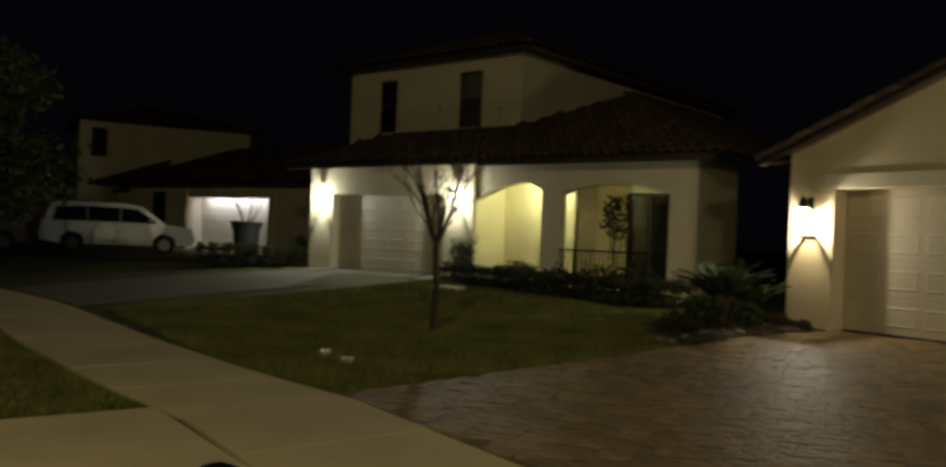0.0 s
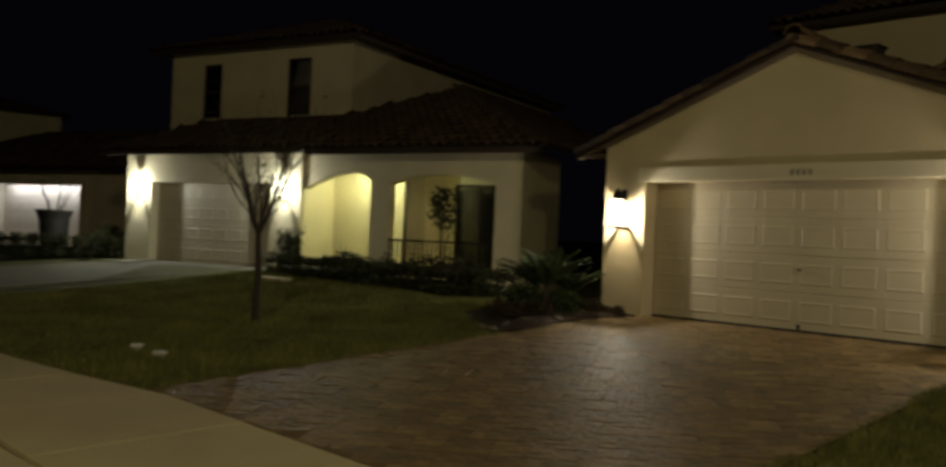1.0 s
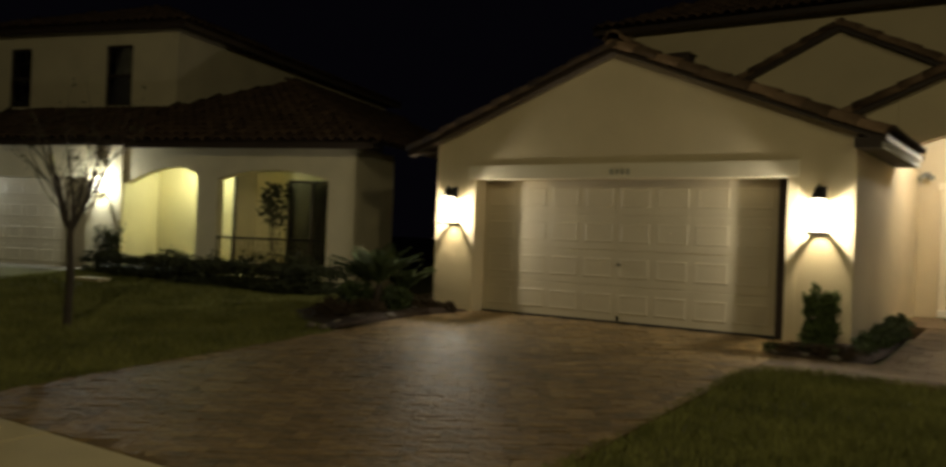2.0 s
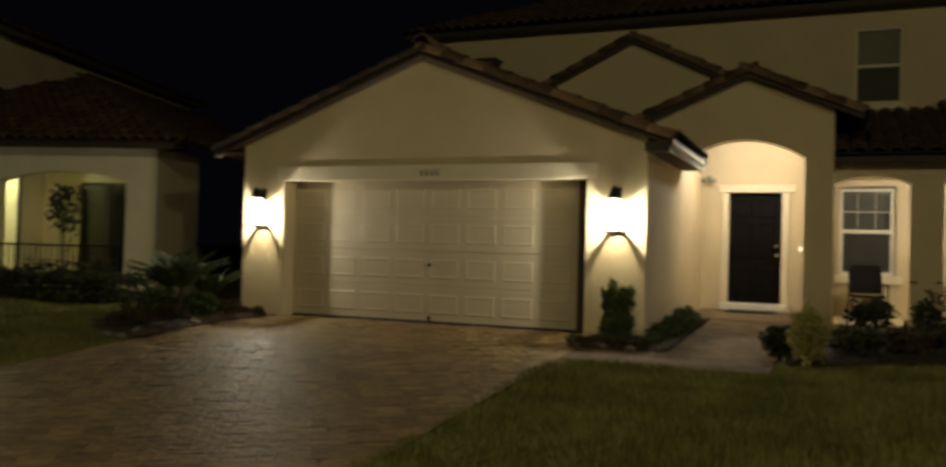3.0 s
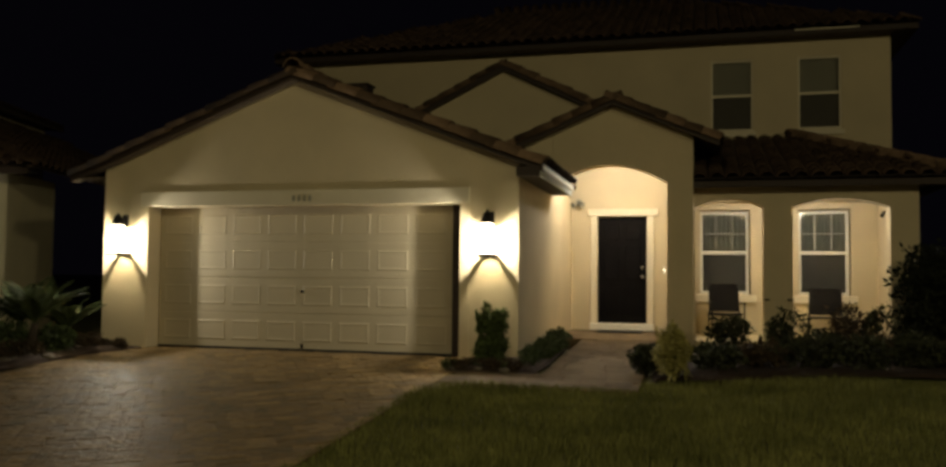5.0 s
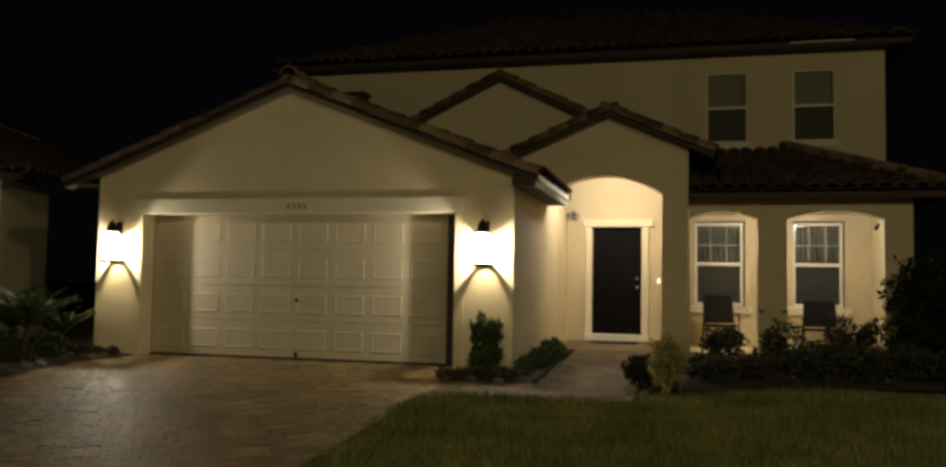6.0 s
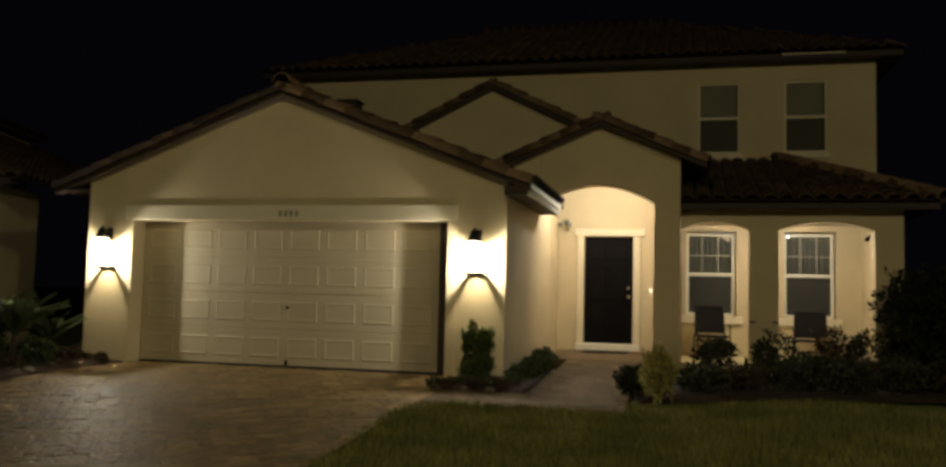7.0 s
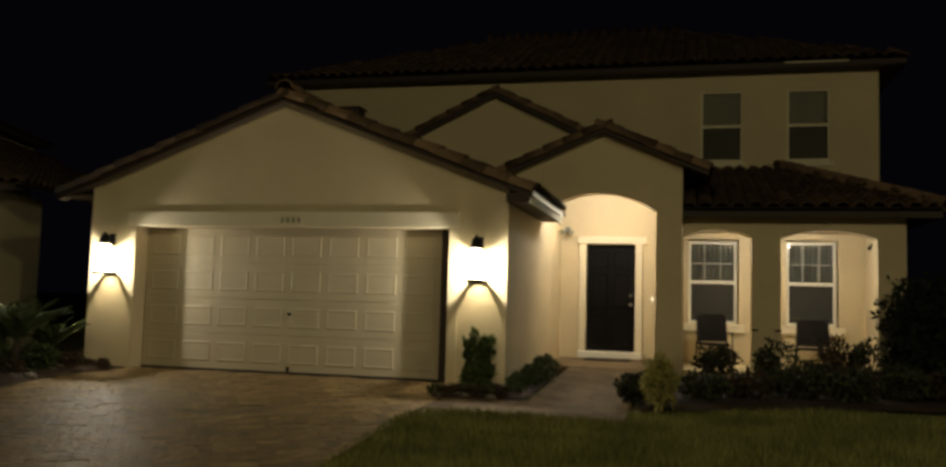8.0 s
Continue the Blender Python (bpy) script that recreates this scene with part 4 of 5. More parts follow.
def feather_palm(label, place, count, length, stem, seed, group=""):
    """A low palm: short leaning stem and arching fronds with rows of leaflets."""
    t = thing("palm", label, "palm", pose(*place), group)
    rnd = random.Random(seed)
    bm = bmesh.new()
    lean = Vector((rnd.uniform(-0.12, 0.12), rnd.uniform(-0.12, 0.12), stem))
    for k in range(4):
        tube(lean * (k / 4) + Vector((0, 0, -0.05 if k == 0 else 0)), lean * ((k + 1) / 4), 0.07 - 0.006 * k, 0.062 - 0.006 * k, 9, bm)
    part("trunk", bm, BARK, t)
    for k in range(count):
        a = 6.283 * k / count * 2.618 + rnd.uniform(-0.2, 0.2)
        up = rnd.uniform(0.75, 1.5)
        ln = length * rnd.uniform(0.75, 1.1)
        d = Vector((math.cos(a), math.sin(a), 0))
        line = [lean + d * (ln * math.cos(up) * f + 0.22 * ln * f * f) + Vector((0, 0, ln * math.sin(up) * f - 0.30 * ln * f * f)) for f in [q / 12 for q in range(13)]]
        bm = bmesh.new()
        for q in range(12):
            tube(line[q], line[q + 1], 0.008 - 0.0005 * q, 0.0075 - 0.0005 * q, 4, bm, False)
        for q in range(2, 13):
            run = (line[q] - line[q - 1]).normalized()
            side = run.cross(Vector((0, 0, 1))).normalized()
            for sgn in (-1, 1):
                for half in (0.0, 0.5):
                    root = line[q - 1].lerp(line[q], half)
                    size = 0.22 * ln * math.sin(math.pi * min(0.97, (q + half) / 13.5)) ** 0.7 * rnd.uniform(0.85, 1.1)
                    tip = root + (side * sgn * 0.8 + run * 0.6 + Vector((0, 0, rnd.uniform(-0.05, 0.25)))).normalized() * size + Vector((0, 0, -0.25 * size))
                    w = run * 0.016
                    mid = root.lerp(tip, 0.45) + Vector((0, 0, 0.06 * size))
                    vs = [bm.verts.new(v) for v in (root, mid + w, tip, mid - w)]
                    bm.faces.new((vs[0], vs[1], vs[2]))
                    bm.faces.new((vs[0], vs[2], vs[3]))
        part("frond", bm, LEAF2, t)
    return t


def stone(place, r, seed, group="bed stones", label="pale rounded stone at the edge of the planting bed"):
    bm = bmesh.new()
    bmesh.ops.create_icosphere(bm, subdivisions=2, radius=r)
    for v in bm.verts:
        v.co *= 1 + 0.25 * noise.noise(v.co * (2.2 / r) * 0.5 + Vector((seed * 3.1, 0, 0)))
        v.co.z *= 0.62
    return single("stone", bm, ROCK, label, "stone", group, m=pose(*place, 0, 0, seed * 37), smooth=True)


def bed(points, lift, label, seed):
    """A mounded mulch bed over a polygon."""
    rnd = random.Random(seed)
    bm = bmesh.new()
    cx, cy = sum(p[0] for p in points) / len(points), sum(p[1] for p in points) / len(points)
    dense = []
    for k, p in enumerate(points):
        q = points[(k + 1) % len(points)]
        for f in (0, 0.25, 0.5, 0.75):
            dense.append((p[0] + (q[0] - p[0]) * f, p[1] + (q[1] - p[1]) * f))
    rings = []
    for f, h in ((1.0, -0.03), (0.94, 0.6), (0.7, 1.0), (0.35, 1.05)):
        ring = []
        for x, y in dense:
            px, py = cx + (x - cx) * f, cy + (y - cy) * f
            ring.append(bm.verts.new((px + rnd.uniform(-0.03, 0.03), py + rnd.uniform(-0.03, 0.03), ground_z(px, py) + lift * h + rnd.uniform(0, 0.02))))
        rings.append(ring)
    n = len(dense)
    for a, b in zip(rings, rings[1:]):
        for k in range(n):
            bm.faces.new((a[k], a[(k + 1) % n], b[(k + 1) % n], b[k]))
    bm.faces.new(rings[-1])
    return single("planting_bed", bm, MULCH, label, "planting bed", kind="structure")


bed([(5.05, -1.12), (6.12, -1.15), (6.18, 0.0), (6.0, 2.6), (5.72, 2.6), (5.72, 0.02), (5.08, 0.02)], 0.05, "dark bark mulch bed beside the garage wall", 1)
bed([(7.50, -1.30), (8.6, -0.95), (10.2, -0.4), (12.6, 0.2), (12.8, 3.0), (7.5, 3.08)], 0.06, "dark mulch bed below the porch", 2)
bed([(-2.1, -1.9), (-1.3, -2.45), (-0.36, -2.75), (-0.30, -1.05), (-0.02, -0.52), (-0.02, -0.03), (-0.78, -0.03), (-2.2, 0.1)], 0.06, "mulch and stone bed at the garage corner", 3)

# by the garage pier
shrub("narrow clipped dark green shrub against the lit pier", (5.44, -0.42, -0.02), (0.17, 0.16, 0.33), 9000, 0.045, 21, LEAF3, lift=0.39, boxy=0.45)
for k, (sx, sy, r) in enumerate(((5.95, -0.30, 0.15), (5.97, 0.2, 0.2), (5.97, 0.8, 0.2), (5.95, 1.4, 0.2), (5.93, 2.0, 0.2))):
    shrub("low feathery dark green shrub beside the walk", (sx, sy, 0.04), (r * 0.85, r * 1.5, 0.115 + 0.014 * k), 1000, 0.05, 30 + k, LEAF2, group="low shrubs along the garage wall", lift=0.08 + 0.012 * k)
rnd = random.Random(31)
for k in range(10):
    sx, sy = 5.08 + 0.1 * k + rnd.uniform(-0.03, 0.03), -1.0 + rnd.uniform(-0.08, 0.25)
    shrub("low reddish bedding plant by the lit pier", (sx, sy, ground_z(sx, sy) + 0.03), (0.11, 0.11, rnd.uniform(0.05, 0.09)), 170, 0.04, 230 + k, LEAFR if k % 3 else LEAF2, "plant", "bedding plants by the pier", lift=0.06, name="bedding_plant")
for k in range(3):
    stone((5.10 + k * 0.33, -1.10 + 0.05 * (k % 2), ground_z(5, -1.1) + 0.03), 0.05 + 0.01 * k, k, "edging stones by the pier", "small dark stone edging the bed by the pier")

for k in range(9):
    sx, sy = -0.80 + 0.088 * k, -0.26 - 0.10 * (k % 3) - (0.15 if k < 4 else 0)
    shrub("low reddish bedding plant below the garage lantern", (sx, sy, ground_z(sx, sy) + 0.04), (0.10, 0.10, rnd.uniform(0.05, 0.08)), 160, 0.04, 260 + k, LEAFR, "plant", "bedding plants at the garage corner", lift=0.05, name="bedding_plant")

# by the porch
shrub("round yellow-green shrub at the end of the walk", (7.75, -1.25, -0.05), (0.18, 0.2, 0.30), 3200, 0.045, 41, LEAFY, lift=0.34)
shrub("dark round shrub behind the yellow one", (7.43, -0.80, -0.02), (0.2, 0.28, 0.17), 1700, 0.05, 42, LEAF, lift=0.18)
rnd = random.Random(9)
k = 0
for row, (y0, hz, rr) in enumerate(((-0.55, 0.18, 0.35), (0.45, 0.19, 0.33), (1.4, 0.25, 0.31))):
    for q in range(6):
        x0 = 8.15 + q * 0.62 + 0.25 * (row % 2) + rnd.uniform(-0.08, 0.08)
        if row == 0 and q == 0:
            x0 += 0.1
        y1 = y0 + q * 0.2 + rnd.uniform(-0.1, 0.1)
        if row == 2 and q in (0, 1):
            continue
        tall = hz * (0.55 if row == 1 and q < 2 else 1.45 if row == 2 else 1.1 if q > 1 else 1.0)
        shrub("low rounded shrub in the bed below the porch", (x0, y1, ground_z(x0, y1) + 0.05), (rr * rnd.uniform(0.9, 1.1), rr * rnd.uniform(0.9, 1.1), tall * rnd.uniform(0.9, 1.12)), 800, 0.065, 60 + k, LEAFR if k % 4 == 1 else LEAF, group="shrubs below the porch", lift=tall * 0.9)
        k += 1
shrub("upright shrub with pale-flecked leaves before the window", (8.47, 2.2, 0.1), (0.30, 0.28, 0.23), 900, 0.07, 90, LEAF, lift=0.25)
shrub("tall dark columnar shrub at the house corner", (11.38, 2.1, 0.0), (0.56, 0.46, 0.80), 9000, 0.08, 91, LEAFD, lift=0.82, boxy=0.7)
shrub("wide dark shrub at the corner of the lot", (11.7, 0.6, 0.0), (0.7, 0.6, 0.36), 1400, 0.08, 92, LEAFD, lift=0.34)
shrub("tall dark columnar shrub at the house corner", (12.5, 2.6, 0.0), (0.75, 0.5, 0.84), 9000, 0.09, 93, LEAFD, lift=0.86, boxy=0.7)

# garage corner: spiky plants and stones
for k, (sx, sy, ln, c, st) in enumerate(((-0.95, -1.25, 0.88, 30, 0.42), (-1.40, -0.95, 0.80, 24, 0.36), (-0.70, -0.72, 0.66, 20, 0.28))):
    feather_palm("low feathery grey-green palm beside the garage corner", (sx, sy, ground_z(sx, sy) + 0.04), c, ln, st, 70 + k, "corner palms")
for k, (sx, sy, rr, hz) in enumerate(((-1.25, -1.35, 0.30, 0.24), (-0.75, -1.0, 0.24, 0.2))):
    shrub("loose grey-green shrub under the palms", (sx, sy, ground_z(sx, sy) + 0.03), (rr, rr, hz), 900, 0.07, 240 + k, LEAF2, group="corner shrubs", lift=hz * 0.95)
rnd = random.Random(12)
for k in range(15):
    f = (k / 25) ** 0.9
    sx, sy = (-0.42 - 2.0 * max(0, (f - 0.55) / 0.45)), (-0.35 - 2.5 * min(1, f / 0.55))
    sx, sy = sx + rnd.uniform(-0.28, 0.05), sy + rnd.uniform(-0.16, 0.16)
    stone((sx, sy, ground_z(sx, sy) + 0.05), rnd.uniform(0.04, 0.10), k)
for k in range(9):
    sx, sy = rnd.uniform(-1.7, -0.5), rnd.uniform(-2.3, -0.5)
    shrub("low pale-flowered ground plant among the stones", (sx, sy, ground_z(sx, sy) + 0.03), (0.2, 0.2, 0.13), 260, 0.05, 200 + k, LEAFR, "plant", "ground plants", lift=0.12, name="ground_plant")

# ---------------------------------------------------------------- chairs on the porch
def porch_chair(m):
    t = thing("porch_chair", "dark woven porch chair with metal arms below a window", "chair", m, "porch chairs")
    part("seat", box(-0.24, 0.24, -0.24, 0.22, 0.40, 0.44, 0.012), WICKER, t)
    bm = bmesh.new()
    rows = []
    for k in range(25):
        f = k / 24
        z, w = 0.46 + 0.52 * f, 0.245 - 0.02 * f * f - 0.03 * max(0, f - 0.85) / 0.15
        weave = 0.006 if k % 2 else -0.006
        line = [(-w + 2 * w * q / 8, 0.24 + 0.10 * f + 0.03 * (1 - (q / 4 - 1) ** 2) + (weave if q % 2 else -weave)) for q in range(9)]
        rows.append([bm.verts.new((x, y, z)) for x, y in line] + [bm.verts.new((x, y + 0.02, z)) for x, y in reversed(line)])
    for lo, hi in zip(rows, rows[1:]):
        for q in range(18):
            bm.faces.new((lo[q], lo[(q + 1) % 18], hi[(q + 1) % 18], hi[q]))
    bm.faces.new(rows[0])
    bm.faces.new(rows[-1])
    part("backrest", bm, WICKER, t, "dark woven backrest")
    for sx in (-1, 1):
        part("back_post", tube((sx * 0.245, 0.22, 0.40), (sx * 0.235, 0.35, 0.98), 0.013, n=8), IRON, t)
        part("armrest", box(sx * 0.27 - 0.02, sx * 0.27 + 0.02, -0.24, 0.26, 0.62, 0.645, 0.006), IRON, t)
        for yy in (-0.22, 0.22):
            part("leg", tube((sx * 0.265, yy, 0.0), (sx * 0.262, yy, 0.63 if yy < 0 else 0.45), 0.012, n=8), IRON, t)
    part("stretcher", box(-0.26, 0.26, -0.235, -0.215, 0.20, 0.22), IRON, t)
    return t


chair = porch_chair(pose(8.50, 4.30, 0.13, 0, 0, 8) @ Matrix.Diagonal((1.03, 0.9, 0.93, 1)))
copy_thing(chair, pose(10.12, 4.30, 0.13, 0, 0, -4) @ Matrix.Diagonal((1.03, 0.9, 0.93, 1)))

# ---------------------------------------------------------------- small things in the lawn and on the apron
for sx, sy, r, g in ((-2.58, -6.93, 0.085, 0), (-1.92, -6.95, 0.09, 1)):
    bm = lathe([(r, -0.06), (r, 0.012), (r - 0.012, 0.022), (r * 0.35, 0.024), (r * 0.3, 0.018)], 18)
    single("valve_cover", bm, WHITE, "pale round valve cover set in the lawn", "valve cover", "valve covers", m=pose(sx, sy, ground_z(sx, sy) + 0.024), smooth=False)
single("stepping_slab", box(-0.38, 0.38, -0.16, 0.16, -0.04, 0.035, 0.012), CONCRETE, "pale concrete slab in the bed by the young tree", "paving slab", m=pose(-7.9, -1.72, ground_z(-7.9, -1.72) + 0.012, 0, 0, 8))
post_z = ground_z(6.55, -11.27) - 0.03
cap = thing("bollard", "slim black post with a glossy domed cap on the grass verge", "post", pose(6.55, -11.27, post_z))
part("post", tube((0, 0, 0), (0, 0, 0.79 - post_z), 0.036, n=20), BLACKGLOSS, cap)
part("collar", lathe([(0.036, 0.775 - post_z), (0.05, 0.78 - post_z), (0.052, 0.80 - post_z), (0.05, 0.808 - post_z), (0.036, 0.81 - post_z)], 28), BLACKGLOSS, cap)
part("cap", lathe([(0.05 * math.cos(q * math.pi / 20) + 0.0005, 0.810 - post_z + 0.05 * math.sin(q * math.pi / 20)) for q in range(11)], 28), BLACKGLOSS, cap, "glossy black domed cap", True)



# ---------------------------------------------------------------- bare young tree in the neighbour's lawn
def bare_tree(label, place, seed, height, leafy=0, spread=1.0):
    t = thing("young_tree", label, "tree", pose(*place))
    rnd = random.Random(seed)
    trunk = bmesh.new()
    p = Vector((0, 0, -0.05))
    r = 0.062
    for k in range(6):
        q = p + Vector((rnd.uniform(-0.02, 0.02), rnd.uniform(-0.02, 0.02), height * 0.50 / 6 * 1.02))
        tube(p, q, r, r * 0.93, 9, trunk)
        p, r = q, r * 0.93
    part("trunk", trunk, BARK, t)
    tips = []

    def grow(bm, p, d, r, ln, depth):
        n = 4
        for k in range(n):
            d = (d + Vector((rnd.uniform(-0.16, 0.16), rnd.uniform(-0.16, 0.16), 0.05))).normalized()
            q = p + d * ln / n
            tube(p, q, r, r * 0.86, 6, bm, False)
            p, r = q, r * 0.86
            if depth and rnd.random() < 0.9:
                side = (d + Vector((rnd.uniform(-0.8, 0.8), rnd.uniform(-0.8, 0.8), rnd.uniform(-0.1, 0.5)))).normalized()
                grow(bm, p, side, r * 0.6, ln * 0.55, depth - 1)
        tips.append(p.copy())

    for k in range(9):
        a = 6.28 * k / 9 + rnd.uniform(-0.3, 0.3)
        bm = bmesh.new()
        start = p + Vector((0, 0, rnd.uniform(-0.18, 0.05)))
        grow(bm, start, Vector((math.cos(a) * spread, math.sin(a) * spread, rnd.uniform(0.9, 1.5))).normalized(), r * 0.55, height * rnd.uniform(0.32, 0.46), 2)
        part("limb", bm, BARK, t)
    if leafy:
        cos, fs, off = [], [], 0
        for k, q in enumerate(tips):
            co, f = leaves(leafy, q, (0.1, 0.1, 0.08), 0.045, seed + k, 0.1)
            cos.append(co)
            fs.append(f + off)
            off += len(co)
        leaf_part("foliage", np.concatenate(cos), np.concatenate(fs), LEAF, t)
    return t


bare_tree("bare young tree with upswept limbs in the lawn", (-3.45, -4.80, ground_z(-3.45, -4.8)), 17, 2.75, leafy=2, spread=0.6)


def crown_tree(label, place, seed, trunk_h, radii, n, size, name="tree"):
    t = thing(name, label, "tree", pose(*place))
    rnd = random.Random(seed)
    bm = tube((0, 0, -0.1), (0.05, 0.02, trunk_h * 0.6), 0.14, 0.10, 10)
    tube((0.05, 0.02, trunk_h * 0.6), (0, 0.05, trunk_h), 0.10, 0.07, 10, bm)
    part("trunk", bm, BARK, t)
    cos, fs, off = [], [], 0
    for k in range(26):
        a, f = rnd.uniform(0, 6.28), rnd.random() ** 0.5
        c = (math.cos(a) * radii[0] * 0.75 * f, math.sin(a) * radii[1] * 0.75 * f, trunk_h + rnd.uniform(-0.5, 0.75) * radii[2])
        if k < 9:
            part("limb", tube((0, 0.03, trunk_h * 0.8), c, 0.05, 0.015, 6), BARK, t)
        co, fc = leaves(n // 26, c, [q * rnd.uniform(0.25, 0.42) for q in radii], size, seed * 31 + k, 0.3)
        cos.append(co)
        fs.append(fc + off)
        off += len(co)
    leaf_part("crown", np.concatenate(cos), np.concatenate(fs), LEAFT, t)
    return t


crown_tree("dense dark tree beside the street", (-14.2, -10.95, -0.48), 4, 3.5, (2.8, 2.8, 2.3), 15000, 0.17)

# ---------------------------------------------------------------- neighbour's hedges, planter and bushes
def hedge_run(label, a, b, depth, height, seed, n, group=""):
    a, b = Vector((*a, 0)), Vector((*b, 0))
    mid = (a + b) / 2
    ln = (b - a).length
    ang = math.degrees(math.atan2(b.y - a.y, b.x - a.x))
    t = thing("hedge", label, "hedge", pose(mid.x, mid.y, ground_z(mid.x, mid.y), 0, 0, ang), group)
    r = np.random.default_rng(seed)
    cos, fs, off = [], [], 0
    m = max(2, int(ln / 0.35))
    for k in range(m):
        c = (-ln / 2 + ln * (k + 0.5) / m, r.uniform(-0.05, 0.05), height * 0.5)
        co, f = leaves(n // m, c, (0.30, depth / 2, height * 0.5 * r.uniform(0.92, 1.1)), 0.07, seed * 7 + k, 0.6, boxy=0.5)
        cos.append(co)
        fs.append(f + off)
        off += len(co)
    co = np.concatenate(cos)
    co[:, 2] = np.maximum(co[:, 2], 0)
    leaf_part("foliage", co, np.concatenate(fs), LEAF, t)
    part("stem", box(-ln / 2 + 0.2, ln / 2 - 0.2, -depth * 0.12, depth * 0.12, -0.03, height * 0.5, 0.05), LEAF, t)
    return t


def nworld(u, v):
    p = NB @ Vector((u, v, 0))
    return (p.x, p.y)


hedge_run("clipped dark hedge before the neighbour's porch", nworld(-9.0, 1.7), nworld(-6.6, 1.7), 0.9, 0.42, 5, 6500)
hedge_run("clipped dark hedge before the neighbour's porch", nworld(-6.4, 1.3), nworld(-3.0, 1.3), 1.1, 0.50, 6, 9000)
hedge_run("clipped dark hedge beside the neighbour's driveway", (-17.4, -4.2), (-16.0, -1.1), 1.0, 0.56, 7, 9000)
for k, (u, v, rr, hz) in enumerate(((-7.5, 2.3, 0.38, 0.30), (-6.5, 2.3, 0.4, 0.28), (-5.4, 2.3, 0.45, 0.34), (-4.4, 2.0, 0.5, 0.38))):
    px, py = nworld(u, v)
    shrub("loose dark shrub against the neighbour's porch", (px, py, ground_z(px, py)), (rr, rr, hz), 700, 0.07, 300 + k, LEAF, group="shrubs at the neighbour's porch")
px, py = nworld(-5.15, 2.45)
shrub("slender dark shrub before the neighbour's porch window", (px, py, ground_z(px, py)), (0.36, 0.26, 0.52), 420, 0.10, 320, LEAF, lift=1.62)
px, py = nworld(-9.3, 2.4)
shrub("dark upright potted shrub beside the neighbour's garage", (px, py, ground_z(px, py)), (0.33, 0.28, 0.48), 1800, 0.06, 321, LEAF, lift=0.5, boxy=0.7)

pl = thing("planter", "large dark planter holding a bare many-stemmed plant", "planter", pose(-17.7, -2.75, ground_z(-17.7, -2.75)))
part("pot", lathe([(0.30, 0.0), (0.36, 0.5), (0.40, 1.0), (0.47, 1.18), (0.48, 1.25), (0.42, 1.25), (0.40, 1.15)], 20), POT, pl)
rnd = random.Random(3)
for k in range(7):
    a = 6.28 * k / 7
    bm = bmesh.new()
    p = Vector((0.1 * math.cos(a), 0.1 * math.sin(a), 1.1))
    for q in range(5):
        nx = p + Vector((math.cos(a) * 0.10, math.sin(a) * 0.10, 0.2)) + Vector((rnd.uniform(-0.05, 0.05), rnd.uniform(-0.05, 0.05), 0))
        tube(p, nx, 0.022 - q * 0.003, 0.019 - q * 0.003, 6, bm)
        p = nx
    part("stem", bm, BARK, pl)
px, py = -16.9, -1.5
shrub("low dark bushes beside the planter", (px, py, ground_z(px, py)), (0.6, 0.5, 0.45), 900, 0.08, 330, LEAF)


